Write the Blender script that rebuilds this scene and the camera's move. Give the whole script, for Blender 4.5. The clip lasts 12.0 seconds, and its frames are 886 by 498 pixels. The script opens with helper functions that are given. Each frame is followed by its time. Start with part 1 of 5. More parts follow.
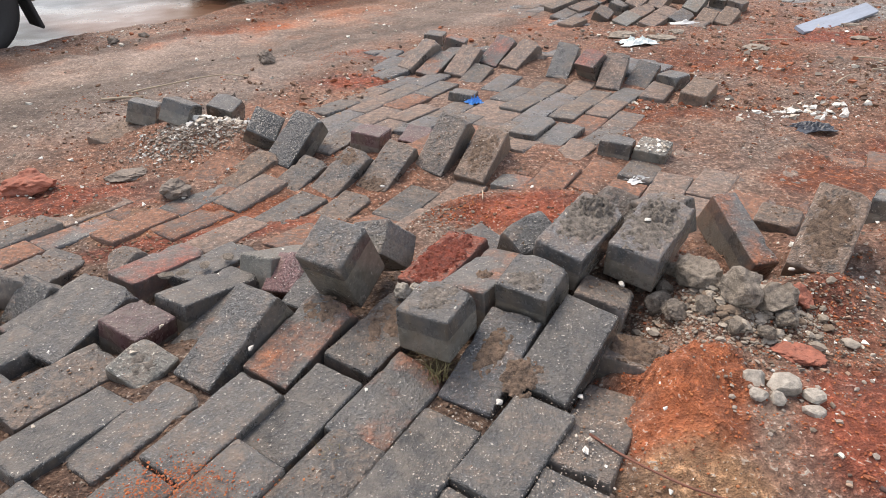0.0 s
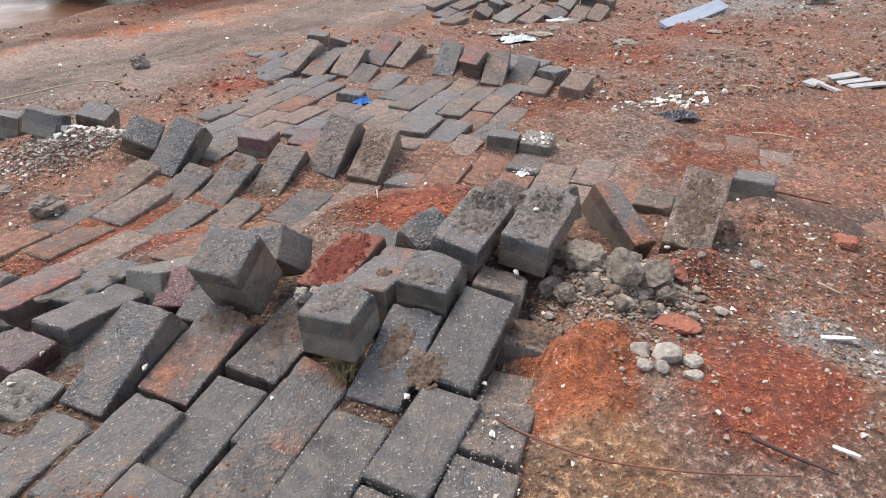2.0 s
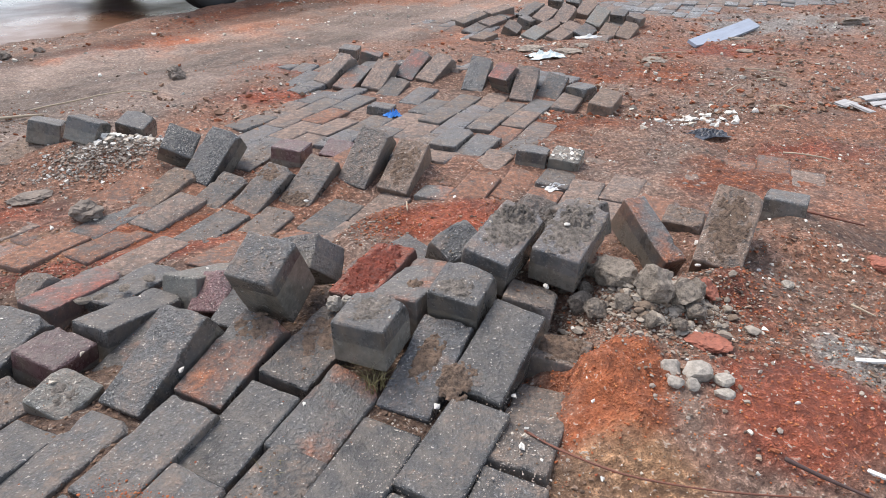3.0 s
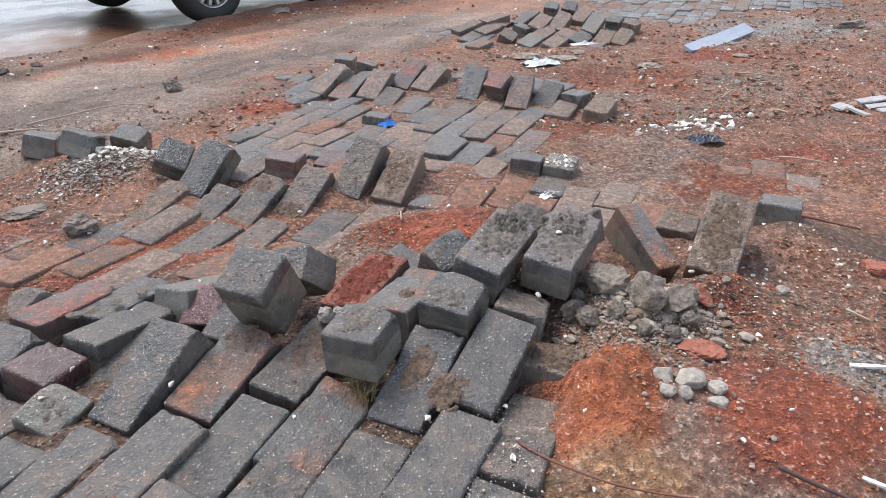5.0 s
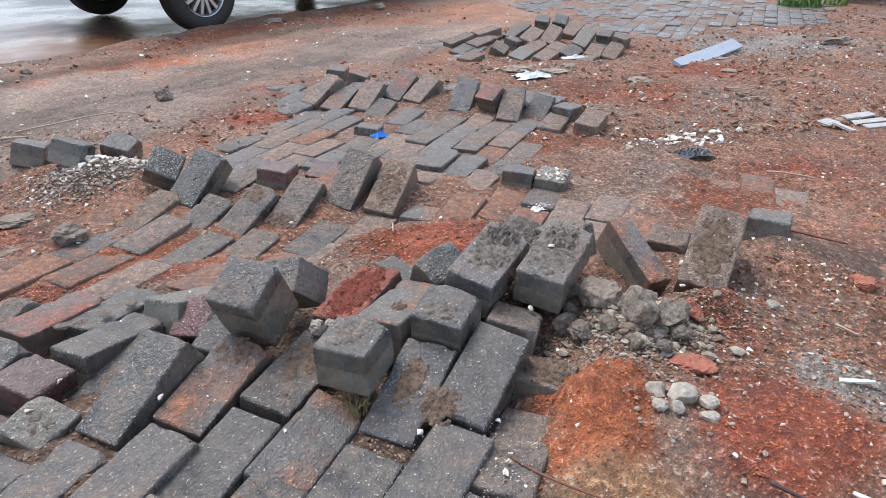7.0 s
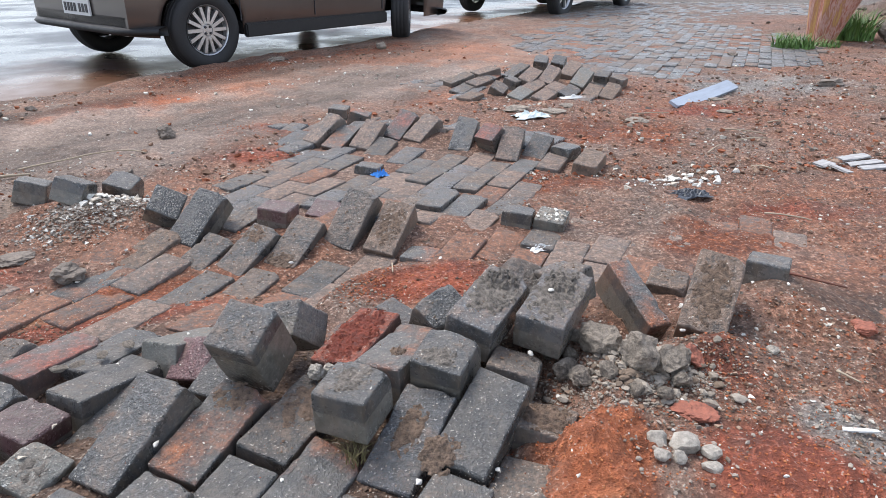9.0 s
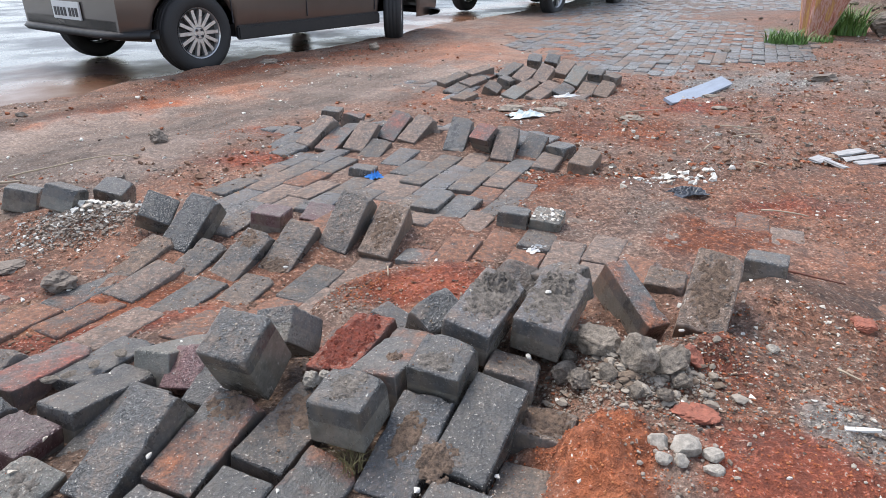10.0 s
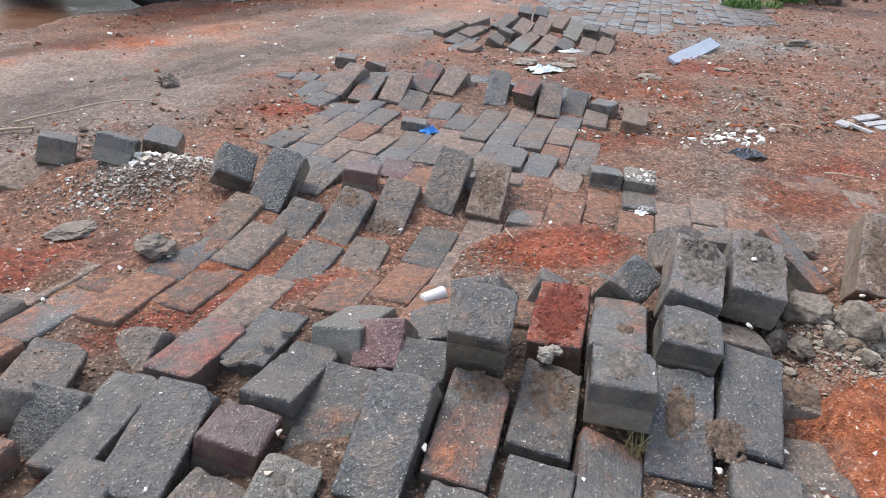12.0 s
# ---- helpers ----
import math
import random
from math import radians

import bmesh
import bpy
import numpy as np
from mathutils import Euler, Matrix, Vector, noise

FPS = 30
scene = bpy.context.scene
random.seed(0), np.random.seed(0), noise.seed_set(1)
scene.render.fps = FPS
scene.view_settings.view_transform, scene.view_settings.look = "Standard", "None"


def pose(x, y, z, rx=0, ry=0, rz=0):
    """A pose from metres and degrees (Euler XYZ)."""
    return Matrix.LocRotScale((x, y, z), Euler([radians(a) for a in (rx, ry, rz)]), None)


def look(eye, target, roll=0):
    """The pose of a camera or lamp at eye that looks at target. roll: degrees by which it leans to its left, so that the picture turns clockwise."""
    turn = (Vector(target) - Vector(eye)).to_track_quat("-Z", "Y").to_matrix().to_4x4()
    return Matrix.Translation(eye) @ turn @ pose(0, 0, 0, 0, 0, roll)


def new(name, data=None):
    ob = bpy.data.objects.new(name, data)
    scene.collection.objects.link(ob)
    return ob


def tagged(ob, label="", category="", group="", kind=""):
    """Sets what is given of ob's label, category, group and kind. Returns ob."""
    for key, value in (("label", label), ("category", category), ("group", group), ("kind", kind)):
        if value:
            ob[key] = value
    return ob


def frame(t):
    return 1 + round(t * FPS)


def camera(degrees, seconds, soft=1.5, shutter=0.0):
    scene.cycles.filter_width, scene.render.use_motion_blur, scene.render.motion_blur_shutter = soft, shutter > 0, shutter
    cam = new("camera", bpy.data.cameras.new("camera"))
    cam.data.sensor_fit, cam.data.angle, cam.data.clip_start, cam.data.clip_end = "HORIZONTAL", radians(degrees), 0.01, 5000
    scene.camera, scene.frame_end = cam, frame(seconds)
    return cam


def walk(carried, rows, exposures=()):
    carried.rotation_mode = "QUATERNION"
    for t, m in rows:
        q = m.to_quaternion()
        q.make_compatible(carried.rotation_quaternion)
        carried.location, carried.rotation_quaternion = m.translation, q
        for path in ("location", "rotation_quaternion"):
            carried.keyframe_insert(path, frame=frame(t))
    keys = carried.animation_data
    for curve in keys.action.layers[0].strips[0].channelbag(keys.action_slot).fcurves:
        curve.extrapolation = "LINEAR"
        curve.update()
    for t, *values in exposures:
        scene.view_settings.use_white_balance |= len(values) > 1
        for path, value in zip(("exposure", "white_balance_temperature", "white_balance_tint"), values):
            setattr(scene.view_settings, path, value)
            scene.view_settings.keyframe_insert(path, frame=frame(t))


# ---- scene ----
cam = camera(68.8, 12.0, soft=0.3)
METRES, EYE, TILT, LEAN, TURN = 0.83, 0.747, -29.0, 0.0, 0.0
ROWS = [
    (0.0, 0.0, 0.0, 0.0, 0.0, 0.0, -0.0),
    (0.5, -0.0115, -0.0128, -0.008, -0.02, -1.18, -1.18),
    (1.0, 0.0052, -0.015, -0.0037, -2.01, -1.06, 0.59),
    (1.5, 0.0131, -0.0154, -0.0065, -7.86, -1.47, 4.22),
    (2.0, 0.0017, -0.0186, -0.0021, -8.92, -0.41, 3.84),
    (2.5, -0.015, -0.0277, -0.0072, -8.86, -0.01, 2.1),
    (3.0, -0.0248, -0.0312, -0.0041, -7.08, 0.9, 2.48),
    (5.0, 0.0013, -0.029, -0.0008, -6.89, 1.59, 3.23),
    (5.5, -0.0009, -0.0293, 0.0036, -7.25, 1.66, 2.52),
    (6.0, -0.0012, -0.0268, 0.0059, -7.5, 2.19, 2.47),
    (6.5, -0.0049, -0.0276, 0.0057, -7.72, 2.2, 2.66),
    (7.0, -0.006, -0.0279, 0.0062, -7.83, 2.43, 2.89),
    (7.5, 0.0093, -0.0192, 0.0212, -7.99, 2.98, 3.21),
    (9.5, -0.0114, -0.0324, 0.0314, -7.96, 5.67, 2.47),
    (10.0, -0.0026, -0.0128, 0.0412, -8.21, 5.36, 3.45),
    (10.5, -0.1027, 0.0058, 0.0465, -8.7, 4.87, 3.33),
    (11.0, -0.313, 0.0019, 0.0456, -16.0, 4.67, 5.0),
    (11.5, -0.4971, 0.067, 0.0531, -16.16, 3.42, 3.87),
    (12.0, -0.6666, 0.2449, 0.1219, -16.37, 0.74, 3.78),
]
walk(cam, [(t, pose(0, 0, EYE, TILT, LEAN, TURN) @ pose(METRES * x, METRES * y, METRES * z, 90 + pitch, roll, yaw)) for t, x, y, z, yaw, pitch, roll in ROWS],
     [(0.0, 1.25, 7300, 14), (2.5, 1.25, 6850, 13), (5.0, 1.25, 6600, 12), (9.5, 1.25, 6450, 11), (12.0, 1.25, 6500, 11)])

# ---- light: an overcast sky with a broad, weak sun ----
world = bpy.data.worlds.new("overcast_sky")
scene.world = world
world.use_nodes = True
wn, wl = world.node_tree.nodes, world.node_tree.links
sky = wn.new("ShaderNodeTexSky")
sky.sky_type, sky.sun_disc = "NISHITA", False
sky.sun_elevation, sky.sun_rotation = radians(58), radians(-40)
sky.air_density, sky.dust_density = 1.0, 1.2
pale = wn.new("ShaderNodeHueSaturation")
pale.inputs["Saturation"].default_value = 0.6
wl.new(sky.outputs[0], pale.inputs["Color"])
wl.new(pale.outputs[0], wn["Background"].inputs["Color"])
wn["Background"].inputs["Strength"].default_value = 0.15
sun = new("sun", bpy.data.lights.new("sun", "SUN"))
sun.data.energy, sun.data.angle, sun.data.color = 1.6, radians(30), (1.0, 0.96, 0.9)
sun.matrix_world = look((-3, 4.0, 8), (0, 0, 0))


# ---- numbers: smooth noise on arrays ----
def vnoise(x, y, seed=0):
    """Value noise in 0..1 on arrays."""
    x, y = np.asarray(x, float), np.asarray(y, float)
    xi, yi = np.floor(x).astype(np.int64), np.floor(y).astype(np.int64)
    fx, fy = x - xi, y - yi
    fx, fy = fx * fx * (3 - 2 * fx), fy * fy * (3 - 2 * fy)

    def h(a, b):
        n = (a * 374761393 + b * 668265263 + seed * 974634777) & 0xFFFFFFFF
        n = ((n ^ (n >> 13)) * 1274126177) & 0xFFFFFFFF
        return ((n ^ (n >> 16)) & 0xFFFF) / 65535.0

    a = h(xi, yi) * (1 - fx) + h(xi + 1, yi) * fx
    b = h(xi, yi + 1) * (1 - fx) + h(xi + 1, yi + 1) * fx
    return a * (1 - fy) + b * fy


def fbm(x, y, size, octaves=4, seed=0):
    """Layered noise, about -0.5 to 0.5, with features of that size in metres."""
    total, amp, f = 0.0, 1.0, 1.0 / size
    for k in range(octaves):
        total = total + amp * (vnoise(x * f + 13.7 * k, y * f - 7.1 * k, seed + k) - 0.5)
        amp, f = amp * 0.5, f * 2.03
    return total / 1.6


def blob(x, y, cx, cy, rx, ry, turn=0.0):
    """1 in the middle of an ellipse, 0.37 at its rim, falling off outside."""
    c, s = math.cos(radians(turn)), math.sin(radians(turn))
    dx, dy = x - cx, y - cy
    return np.exp(-(((dx * c + dy * s) / rx) ** 2 + ((-dx * s + dy * c) / ry) ** 2))


# ---- materials ----
class Nodes:
    """A short way to write node materials."""

    def __init__(self, name):
        self.mat = bpy.data.materials.new(name)
        self.mat.use_nodes = True
        self.n, self.l = self.mat.node_tree.nodes, self.mat.node_tree.links
        self.bsdf = self.n["Principled BSDF"]

    def node(self, kind, **inputs):
        nd = self.n.new("ShaderNode" + kind)
        for k, v in inputs.items():
            self.put(nd.inputs[k.replace("_", " ")], v)
        return nd

    def put(self, socket, v):
        if isinstance(v, bpy.types.NodeSocket):
            self.l.new(v, socket)
        elif isinstance(v, (tuple, list)) and len(v) == 3 and socket.type == "RGBA":
            socket.default_value = (*v, 1)
        else:
            socket.default_value = v

    def coord(self, which="Object"):
        return self.n.new("ShaderNodeTexCoord").outputs[which]

    def world(self):
        return self.n.new("ShaderNodeNewGeometry").outputs["Position"]

    def noise(self, vec, scale, detail=4.0, rough=0.6):
        return self.node("TexNoise", Vector=vec, Scale=scale, Detail=detail, Roughness=rough).outputs["Fac"]

    def step(self, v, lo, hi, a=0.0, b=1.0):
        nd = self.node("MapRange", Value=v)
        for k, x in zip(("From Min", "From Max", "To Min", "To Max"), (lo, hi, a, b)):
            self.put(nd.inputs[k], x)
        return nd.outputs["Result"]

    def math(self, op, a, b=0.0):
        nd = self.n.new("ShaderNodeMath")
        nd.operation = op
        self.put(nd.inputs[0], a), self.put(nd.inputs[1], b)
        return nd.outputs[0]

    def mix(self, fac, a, b, blend="MIX"):
        nd = self.n.new("ShaderNodeMix")
        nd.data_type, nd.blend_type = "RGBA", blend
        self.put(nd.inputs[0], fac), self.put(nd.inputs[6], a), self.put(nd.inputs[7], b)
        return nd.outputs[2]

    def bump(self, height, strength=0.5, distance=0.01, normal=None):
        nd = self.node("Bump", Height=height, Strength=strength, Distance=distance)
        if normal is not None:
            self.l.new(normal, nd.inputs["Normal"])
        return nd.outputs[0]

    def done(self, color, rough=0.8, metal=0.0, normal=None, spec=None, coat=0.0):
        self.put(self.bsdf.inputs["Base Color"], color)
        self.put(self.bsdf.inputs["Roughness"], rough)
        self.put(self.bsdf.inputs["Metallic"], metal)
        if spec is not None:
            self.put(self.bsdf.inputs["Specular IOR Level"], spec)
        if coat:
            self.put(self.bsdf.inputs["Coat Weight"], coat)
            self.put(self.bsdf.inputs["Coat Roughness"], 0.06)
        if normal is not None:
            self.l.new(normal, self.bsdf.inputs["Normal"])
        return self.mat


def paver_material(name, tone, mud, mud_color, loose=0.35, wet=0.5, soft=False):
    """Worn concrete with stone grit; mud: how much of the upper face soil covers."""
    m = Nodes(name)
    w, o = m.world(), m.coord()
    rnd = m.n.new("ShaderNodeObjectInfo").outputs["Random"]
    grit = m.noise(w, 210.0, 2.0, 0.8)
    coarse = m.noise(w, 95.0, 3.0, 0.75)
    blot = m.noise(w, 13.0, 5.0, 0.68)
    fine = m.noise(w, 55.0, 5.0, 0.75)
    base = m.mix(m.step(blot, 0.35, 0.65), tuple(c * 0.5 for c in tone), tuple(c * 1.35 for c in tone))
    base = m.mix(m.step(coarse, 0.52, 0.62, 0.0, 0.45), base, tuple(c * 2.0 for c in tone))
    base = m.mix(m.step(grit, 0.57, 0.66, 0.0, 0.65), base, tuple(c * 3.2 for c in tone))
    base = m.mix(m.step(grit, 0.42, 0.32, 0.0, 0.65), base, tuple(c * 0.35 for c in tone))
    base = m.mix(1.0, base, m.mix(rnd, (0.72, 0.72, 0.72), (1.35, 1.35, 1.35)), "MULTIPLY")
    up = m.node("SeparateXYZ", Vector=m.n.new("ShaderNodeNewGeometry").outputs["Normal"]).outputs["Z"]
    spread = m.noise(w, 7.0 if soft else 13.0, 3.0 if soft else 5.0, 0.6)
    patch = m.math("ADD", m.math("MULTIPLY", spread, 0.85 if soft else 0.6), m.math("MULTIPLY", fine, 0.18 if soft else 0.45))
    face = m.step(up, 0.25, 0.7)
    # side faces take a darker tone with less grit than the upper face
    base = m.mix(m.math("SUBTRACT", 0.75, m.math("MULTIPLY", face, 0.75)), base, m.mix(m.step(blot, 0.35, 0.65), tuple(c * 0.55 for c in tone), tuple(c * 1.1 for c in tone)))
    # paler core of the block under its dark wearing layer
    zed = m.node("SeparateXYZ", Vector=o).outputs["Z"]
    core = m.step(m.math("ADD", zed, m.math("MULTIPLY", m.math("SUBTRACT", blot, 0.5), 0.02)), -0.037, -0.040)
    base = m.mix(m.math("MULTIPLY", core, 0.8), base, m.mix(m.step(fine, 0.3, 0.7), (0.10, 0.092, 0.076), (0.20, 0.187, 0.16)))
    film = m.math("MULTIPLY", m.step(m.noise(w, 24.0, 5.0, 0.7), 0.36, 0.62), m.step(up, 0.86, 0.985, 0.0, 0.62))
    base = m.mix(film, base, m.mix(m.step(fine, 0.35, 0.65), (0.108, 0.093, 0.078), (0.225, 0.193, 0.16)))
    smear = m.noise(m.node("Mapping", Vector=o, Scale=(28.0, 28.0, 9.0)).outputs[0], 1.0, 4.0, 0.65)
    base = m.mix(m.math("MULTIPLY", m.step(smear, 0.44, 0.62), m.step(up, 0.5, 0.15, 0.0, 0.55)), base, (0.135, 0.108, 0.08))
    patch = m.math("ADD", patch, m.math("MULTIPLY", m.math("SUBTRACT", rnd, 0.5), 0.12))
    edge = 0.76 - 0.46 * mud
    cover = m.step(patch, edge - 0.05, edge + 0.16)
    cover = m.math("MULTIPLY", cover, m.step(up, 0.1, 0.75, loose, 1.0))
    cover = m.math("MULTIPLY", cover, m.step(coarse, 0.30, 0.55, 0.55, 1.0))
    soil = m.mix(m.step(fine, 0.35, 0.65), tuple(c * 0.5 for c in mud_color), tuple(c * 1.35 for c in mud_color))
    soil = m.mix(m.step(coarse, 0.46, 0.36, 0.0, 0.7), soil, tuple(c * 0.3 for c in mud_color))
    col = m.mix(m.math("MULTIPLY", cover, 0.9), base, soil)
    # pale grains of sand and lime
    grain = m.step(m.noise(w, 210.0, 1.0), 0.68, 0.70)
    grain = m.math("MULTIPLY", grain, m.step(fine, 0.42, 0.58))
    col = m.mix(m.math("MULTIPLY", grain, m.step(up, 0.2, 0.7, 0.2, 0.9)), col, (0.55, 0.50, 0.43))
    rough = m.step(m.math("ADD", blot, m.math("MULTIPLY", cover, 0.5)), 0.3, 0.95, 0.55 - 0.38 * wet, 0.92)
    rough = m.math("MULTIPLY", rough, m.step(up, 0.75, 0.97, 0.55, 1.0))
    h = m.math("ADD", m.math("MULTIPLY", coarse, 0.9), m.math("ADD", m.math("MULTIPLY", fine, 0.75), m.math("MULTIPLY", cover, 0.4)))
    h = m.math("MULTIPLY", m.math("ADD", h, m.math("MULTIPLY", grit, 0.55)), m.step(face, 0.0, 1.0, 0.12, 1.0))
    return m.done(col, rough, normal=m.bump(h, 1.0, 0.0078), spec=0.62)


MUD, ORANGE = (0.225, 0.163, 0.122), (0.42, 0.145, 0.06)
TONE = (0.073, 0.074, 0.073)
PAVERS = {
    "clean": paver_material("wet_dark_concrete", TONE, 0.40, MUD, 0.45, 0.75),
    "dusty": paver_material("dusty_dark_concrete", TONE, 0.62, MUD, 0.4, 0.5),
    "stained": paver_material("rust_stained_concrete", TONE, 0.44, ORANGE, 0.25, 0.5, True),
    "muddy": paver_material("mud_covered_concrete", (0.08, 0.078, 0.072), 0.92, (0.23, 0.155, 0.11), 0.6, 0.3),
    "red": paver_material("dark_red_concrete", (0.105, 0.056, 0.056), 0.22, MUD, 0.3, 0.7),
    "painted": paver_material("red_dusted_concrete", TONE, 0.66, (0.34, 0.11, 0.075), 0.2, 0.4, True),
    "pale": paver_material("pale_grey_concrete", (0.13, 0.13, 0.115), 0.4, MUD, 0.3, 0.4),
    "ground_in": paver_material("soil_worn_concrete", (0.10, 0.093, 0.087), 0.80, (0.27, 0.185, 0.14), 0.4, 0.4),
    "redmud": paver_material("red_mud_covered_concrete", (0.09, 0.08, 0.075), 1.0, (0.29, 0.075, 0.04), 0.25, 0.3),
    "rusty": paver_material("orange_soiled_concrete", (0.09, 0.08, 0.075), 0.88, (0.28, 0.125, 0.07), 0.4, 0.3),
    # wet; its paler blue-grey tone paints the sky's sheen into the concrete
    "rinsed": paver_material("rain_wet_sheen_tinted_concrete", (0.10, 0.105, 0.11), 0.52, (0.2, 0.15, 0.12), 0.3, 1.0),
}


def soil_material():
    """Wet earth: its colour is carried by the sheet, with crumbs, grit and lime specks on it."""
    m = Nodes("wet_earth")
    w = m.world()
    tint = m.n.new("ShaderNodeVertexColor")
    tint.layer_name = "earth"
    loose, tint = tint.outputs["Alpha"], tint.outputs["Color"]
    grit, fine, mid = m.noise(w, 170.0, 3.0, 0.8), m.noise(w, 60.0, 5.0, 0.78), m.noise(w, 15.0, 6.0, 0.7)
    dark, lit = m.mix(1.0, tint, (0.28, 0.26, 0.26), "MULTIPLY"), m.mix(1.0, tint, (2.15, 2.2, 2.25), "MULTIPLY")
    wide = m.noise(w, 3.6, 5.0, 0.65)
    tint = m.mix(1.0, tint, m.mix(m.step(wide, 0.36, 0.64), (0.68, 0.66, 0.65), (1.25, 1.25, 1.25)), "MULTIPLY")
    tint = m.mix(m.step(m.noise(w, 5.3, 4.0, 0.7), 0.54, 0.68, 0.0, 0.5), tint, (0.22, 0.18, 0.15))
    col = m.mix(m.step(mid, 0.38, 0.62), m.mix(0.65, tint, dark), tint)
    col = m.mix(m.step(fine, 0.52, 0.66, 0.0, 0.85), col, lit)
    col = m.mix(m.step(fine, 0.47, 0.34, 0.0, 0.9), col, dark)
    col = m.mix(m.step(grit, 0.44, 0.36, 0.0, 0.7), col, dark)
    col = m.mix(m.step(grit, 0.60, 0.68, 0.0, 0.6), col, m.mix(0.5, lit, (0.36, 0.31, 0.26)))
    speck = m.step(m.noise(w, 120.0, 1.0), 0.655, 0.68)
    col = m.mix(m.math("MULTIPLY", speck, m.step(mid, 0.45, 0.6, 0.1, 0.9)), col, (0.60, 0.55, 0.47))
    rough = m.step(mid, 0.3, 0.7, 0.55, 0.95)
    h = m.math("ADD", m.math("MULTIPLY", fine, 1.2), m.math("ADD", m.math("MULTIPLY", mid, 1.6), m.math("MULTIPLY", grit, 0.4)))
    # trodden earth is smoother and more even
    col = m.mix(m.step(loose, 0.0, 1.0, 0.5, 0.0), col, m.mix(m.step(fine, 0.35, 0.65), m.mix(0.35, tint, dark), m.mix(0.15, tint, lit)))
    h = m.math("MULTIPLY", h, m.step(loose, 0.0, 1.0, 0.5, 1.0))
    return m.done(col, rough, normal=m.bump(h, 1.0, 0.022), spec=0.35)


def plain_material(name, color, rough=0.7, metal=0.0, vary=0.35, scale=30.0, bump=0.3, coat=0.0, grain=(1, 1, 1), spec=None):
    """One colour with grain at two scales."""
    m = Nodes(name)
    vec = m.node("Mapping", Vector=m.coord(), Scale=grain).outputs[0]
    a, b = m.noise(vec, scale, 4.0), m.noise(vec, scale * 6, 3.0)
    col = m.mix(m.step(m.math("ADD", m.math("MULTIPLY", a, 0.7), m.math("MULTIPLY", b, 0.3)), 0.3, 0.7), tuple(c * (1 - vary) for c in color), tuple(min(1, c * (1 + vary)) for c in color))
    return m.done(col, m.step(a, 0.3, 0.7, rough * 0.85, min(1, rough * 1.12)), metal, m.bump(m.math("ADD", a, b), bump, 0.003 if bump < 0.9 else 0.009) if bump else None, spec=spec, coat=coat)


def mixed_material(name, colors, rough=0.9):
    """Loose crumbs, each with one of some colours."""
    m = Nodes(name)
    rnd = m.n.new("ShaderNodeNewGeometry").outputs["Random Per Island"]
    ramp = m.node("ValToRGB", Fac=rnd)
    ramp.color_ramp.interpolation = "CONSTANT"
    e = ramp.color_ramp.elements
    while len(e) < len(colors):
        e.new(0.5)
    at = 0.0
    for k, (share, c) in enumerate(colors):
        e[k].position, e[k].color = at, (*c, 1)
        at += share
    fine = m.noise(m.world(), 160.0, 3.0)
    col = m.mix(m.step(fine, 0.3, 0.7, 0.4, 0.0), ramp.outputs[0], (0.06, 0.045, 0.035))
    return m.done(col, rough, normal=m.bump(fine, 0.6, 0.003), spec=0.3)


EARTH = soil_material()
CEMENT = plain_material("crumbled_cement", (0.31, 0.262, 0.212), 0.95, vary=0.75, scale=7, bump=1.0)
LIME = plain_material("pale_mortar", (0.33, 0.30, 0.258), 0.9, vary=0.5, scale=5, bump=0.7)
DARK_STONE = plain_material("dark_stone", (0.17, 0.14, 0.115), 0.85, vary=0.6, scale=6, bump=0.8)
CLAY = plain_material("red_clay_brick", (0.28, 0.10, 0.065), 0.9, vary=0.45, scale=6, bump=0.7)
GRAVEL = mixed_material("mixed_grit", [(0.33, (0.20, 0.115, 0.075)), (0.12, (0.22, 0.19, 0.16)), (0.24, (0.32, 0.105, 0.05)), (0.08, (0.10, 0.07, 0.055)), (0.14, (0.36, 0.25, 0.18)), (0.09, (0.64, 0.60, 0.52))])
CHIPS = mixed_material("lime_chips", [(0.65, (0.82, 0.79, 0.72)), (0.35, (0.55, 0.49, 0.41))])
GREY_CRUMBS = mixed_material("cement_crumbs", [(0.4, (0.28, 0.24, 0.195)), (0.35, (0.36, 0.315, 0.26)), (0.25, (0.18, 0.135, 0.10))])
RED_CRUMBS = mixed_material("clay_crumbs", [(0.5, (0.42, 0.125, 0.05)), (0.3, (0.34, 0.095, 0.045)), (0.2, (0.48, 0.18, 0.075))])
LIME_CRUMBS = mixed_material("lime_rubble", [(0.16, (0.68, 0.65, 0.59)), (0.54, (0.33, 0.28, 0.235)), (0.3, (0.21, 0.165, 0.13))])
PALE_SAND = mixed_material("pale_sand", [(0.6, (0.46, 0.40, 0.34)), (0.4, (0.34, 0.28, 0.23))])
DARK_RED_CRUMBS = mixed_material("dark_red_mud", [(0.5, (0.28, 0.07, 0.038)), (0.3, (0.22, 0.055, 0.032)), (0.2, (0.34, 0.095, 0.05))])
MUD_CRUMBS = mixed_material("mud_crumbs", [(0.5, (0.19, 0.12, 0.08)), (0.3, (0.24, 0.15, 0.10)), (0.2, (0.13, 0.085, 0.06))])


# ---- the lie of the land ----
def lay(x, y):
    """Height of the old pavement's plane."""
    return -0.045 + 0.018 * x + 0.018 * y


U = (math.cos(radians(57)), math.sin(radians(57)))  # the way the long joints run


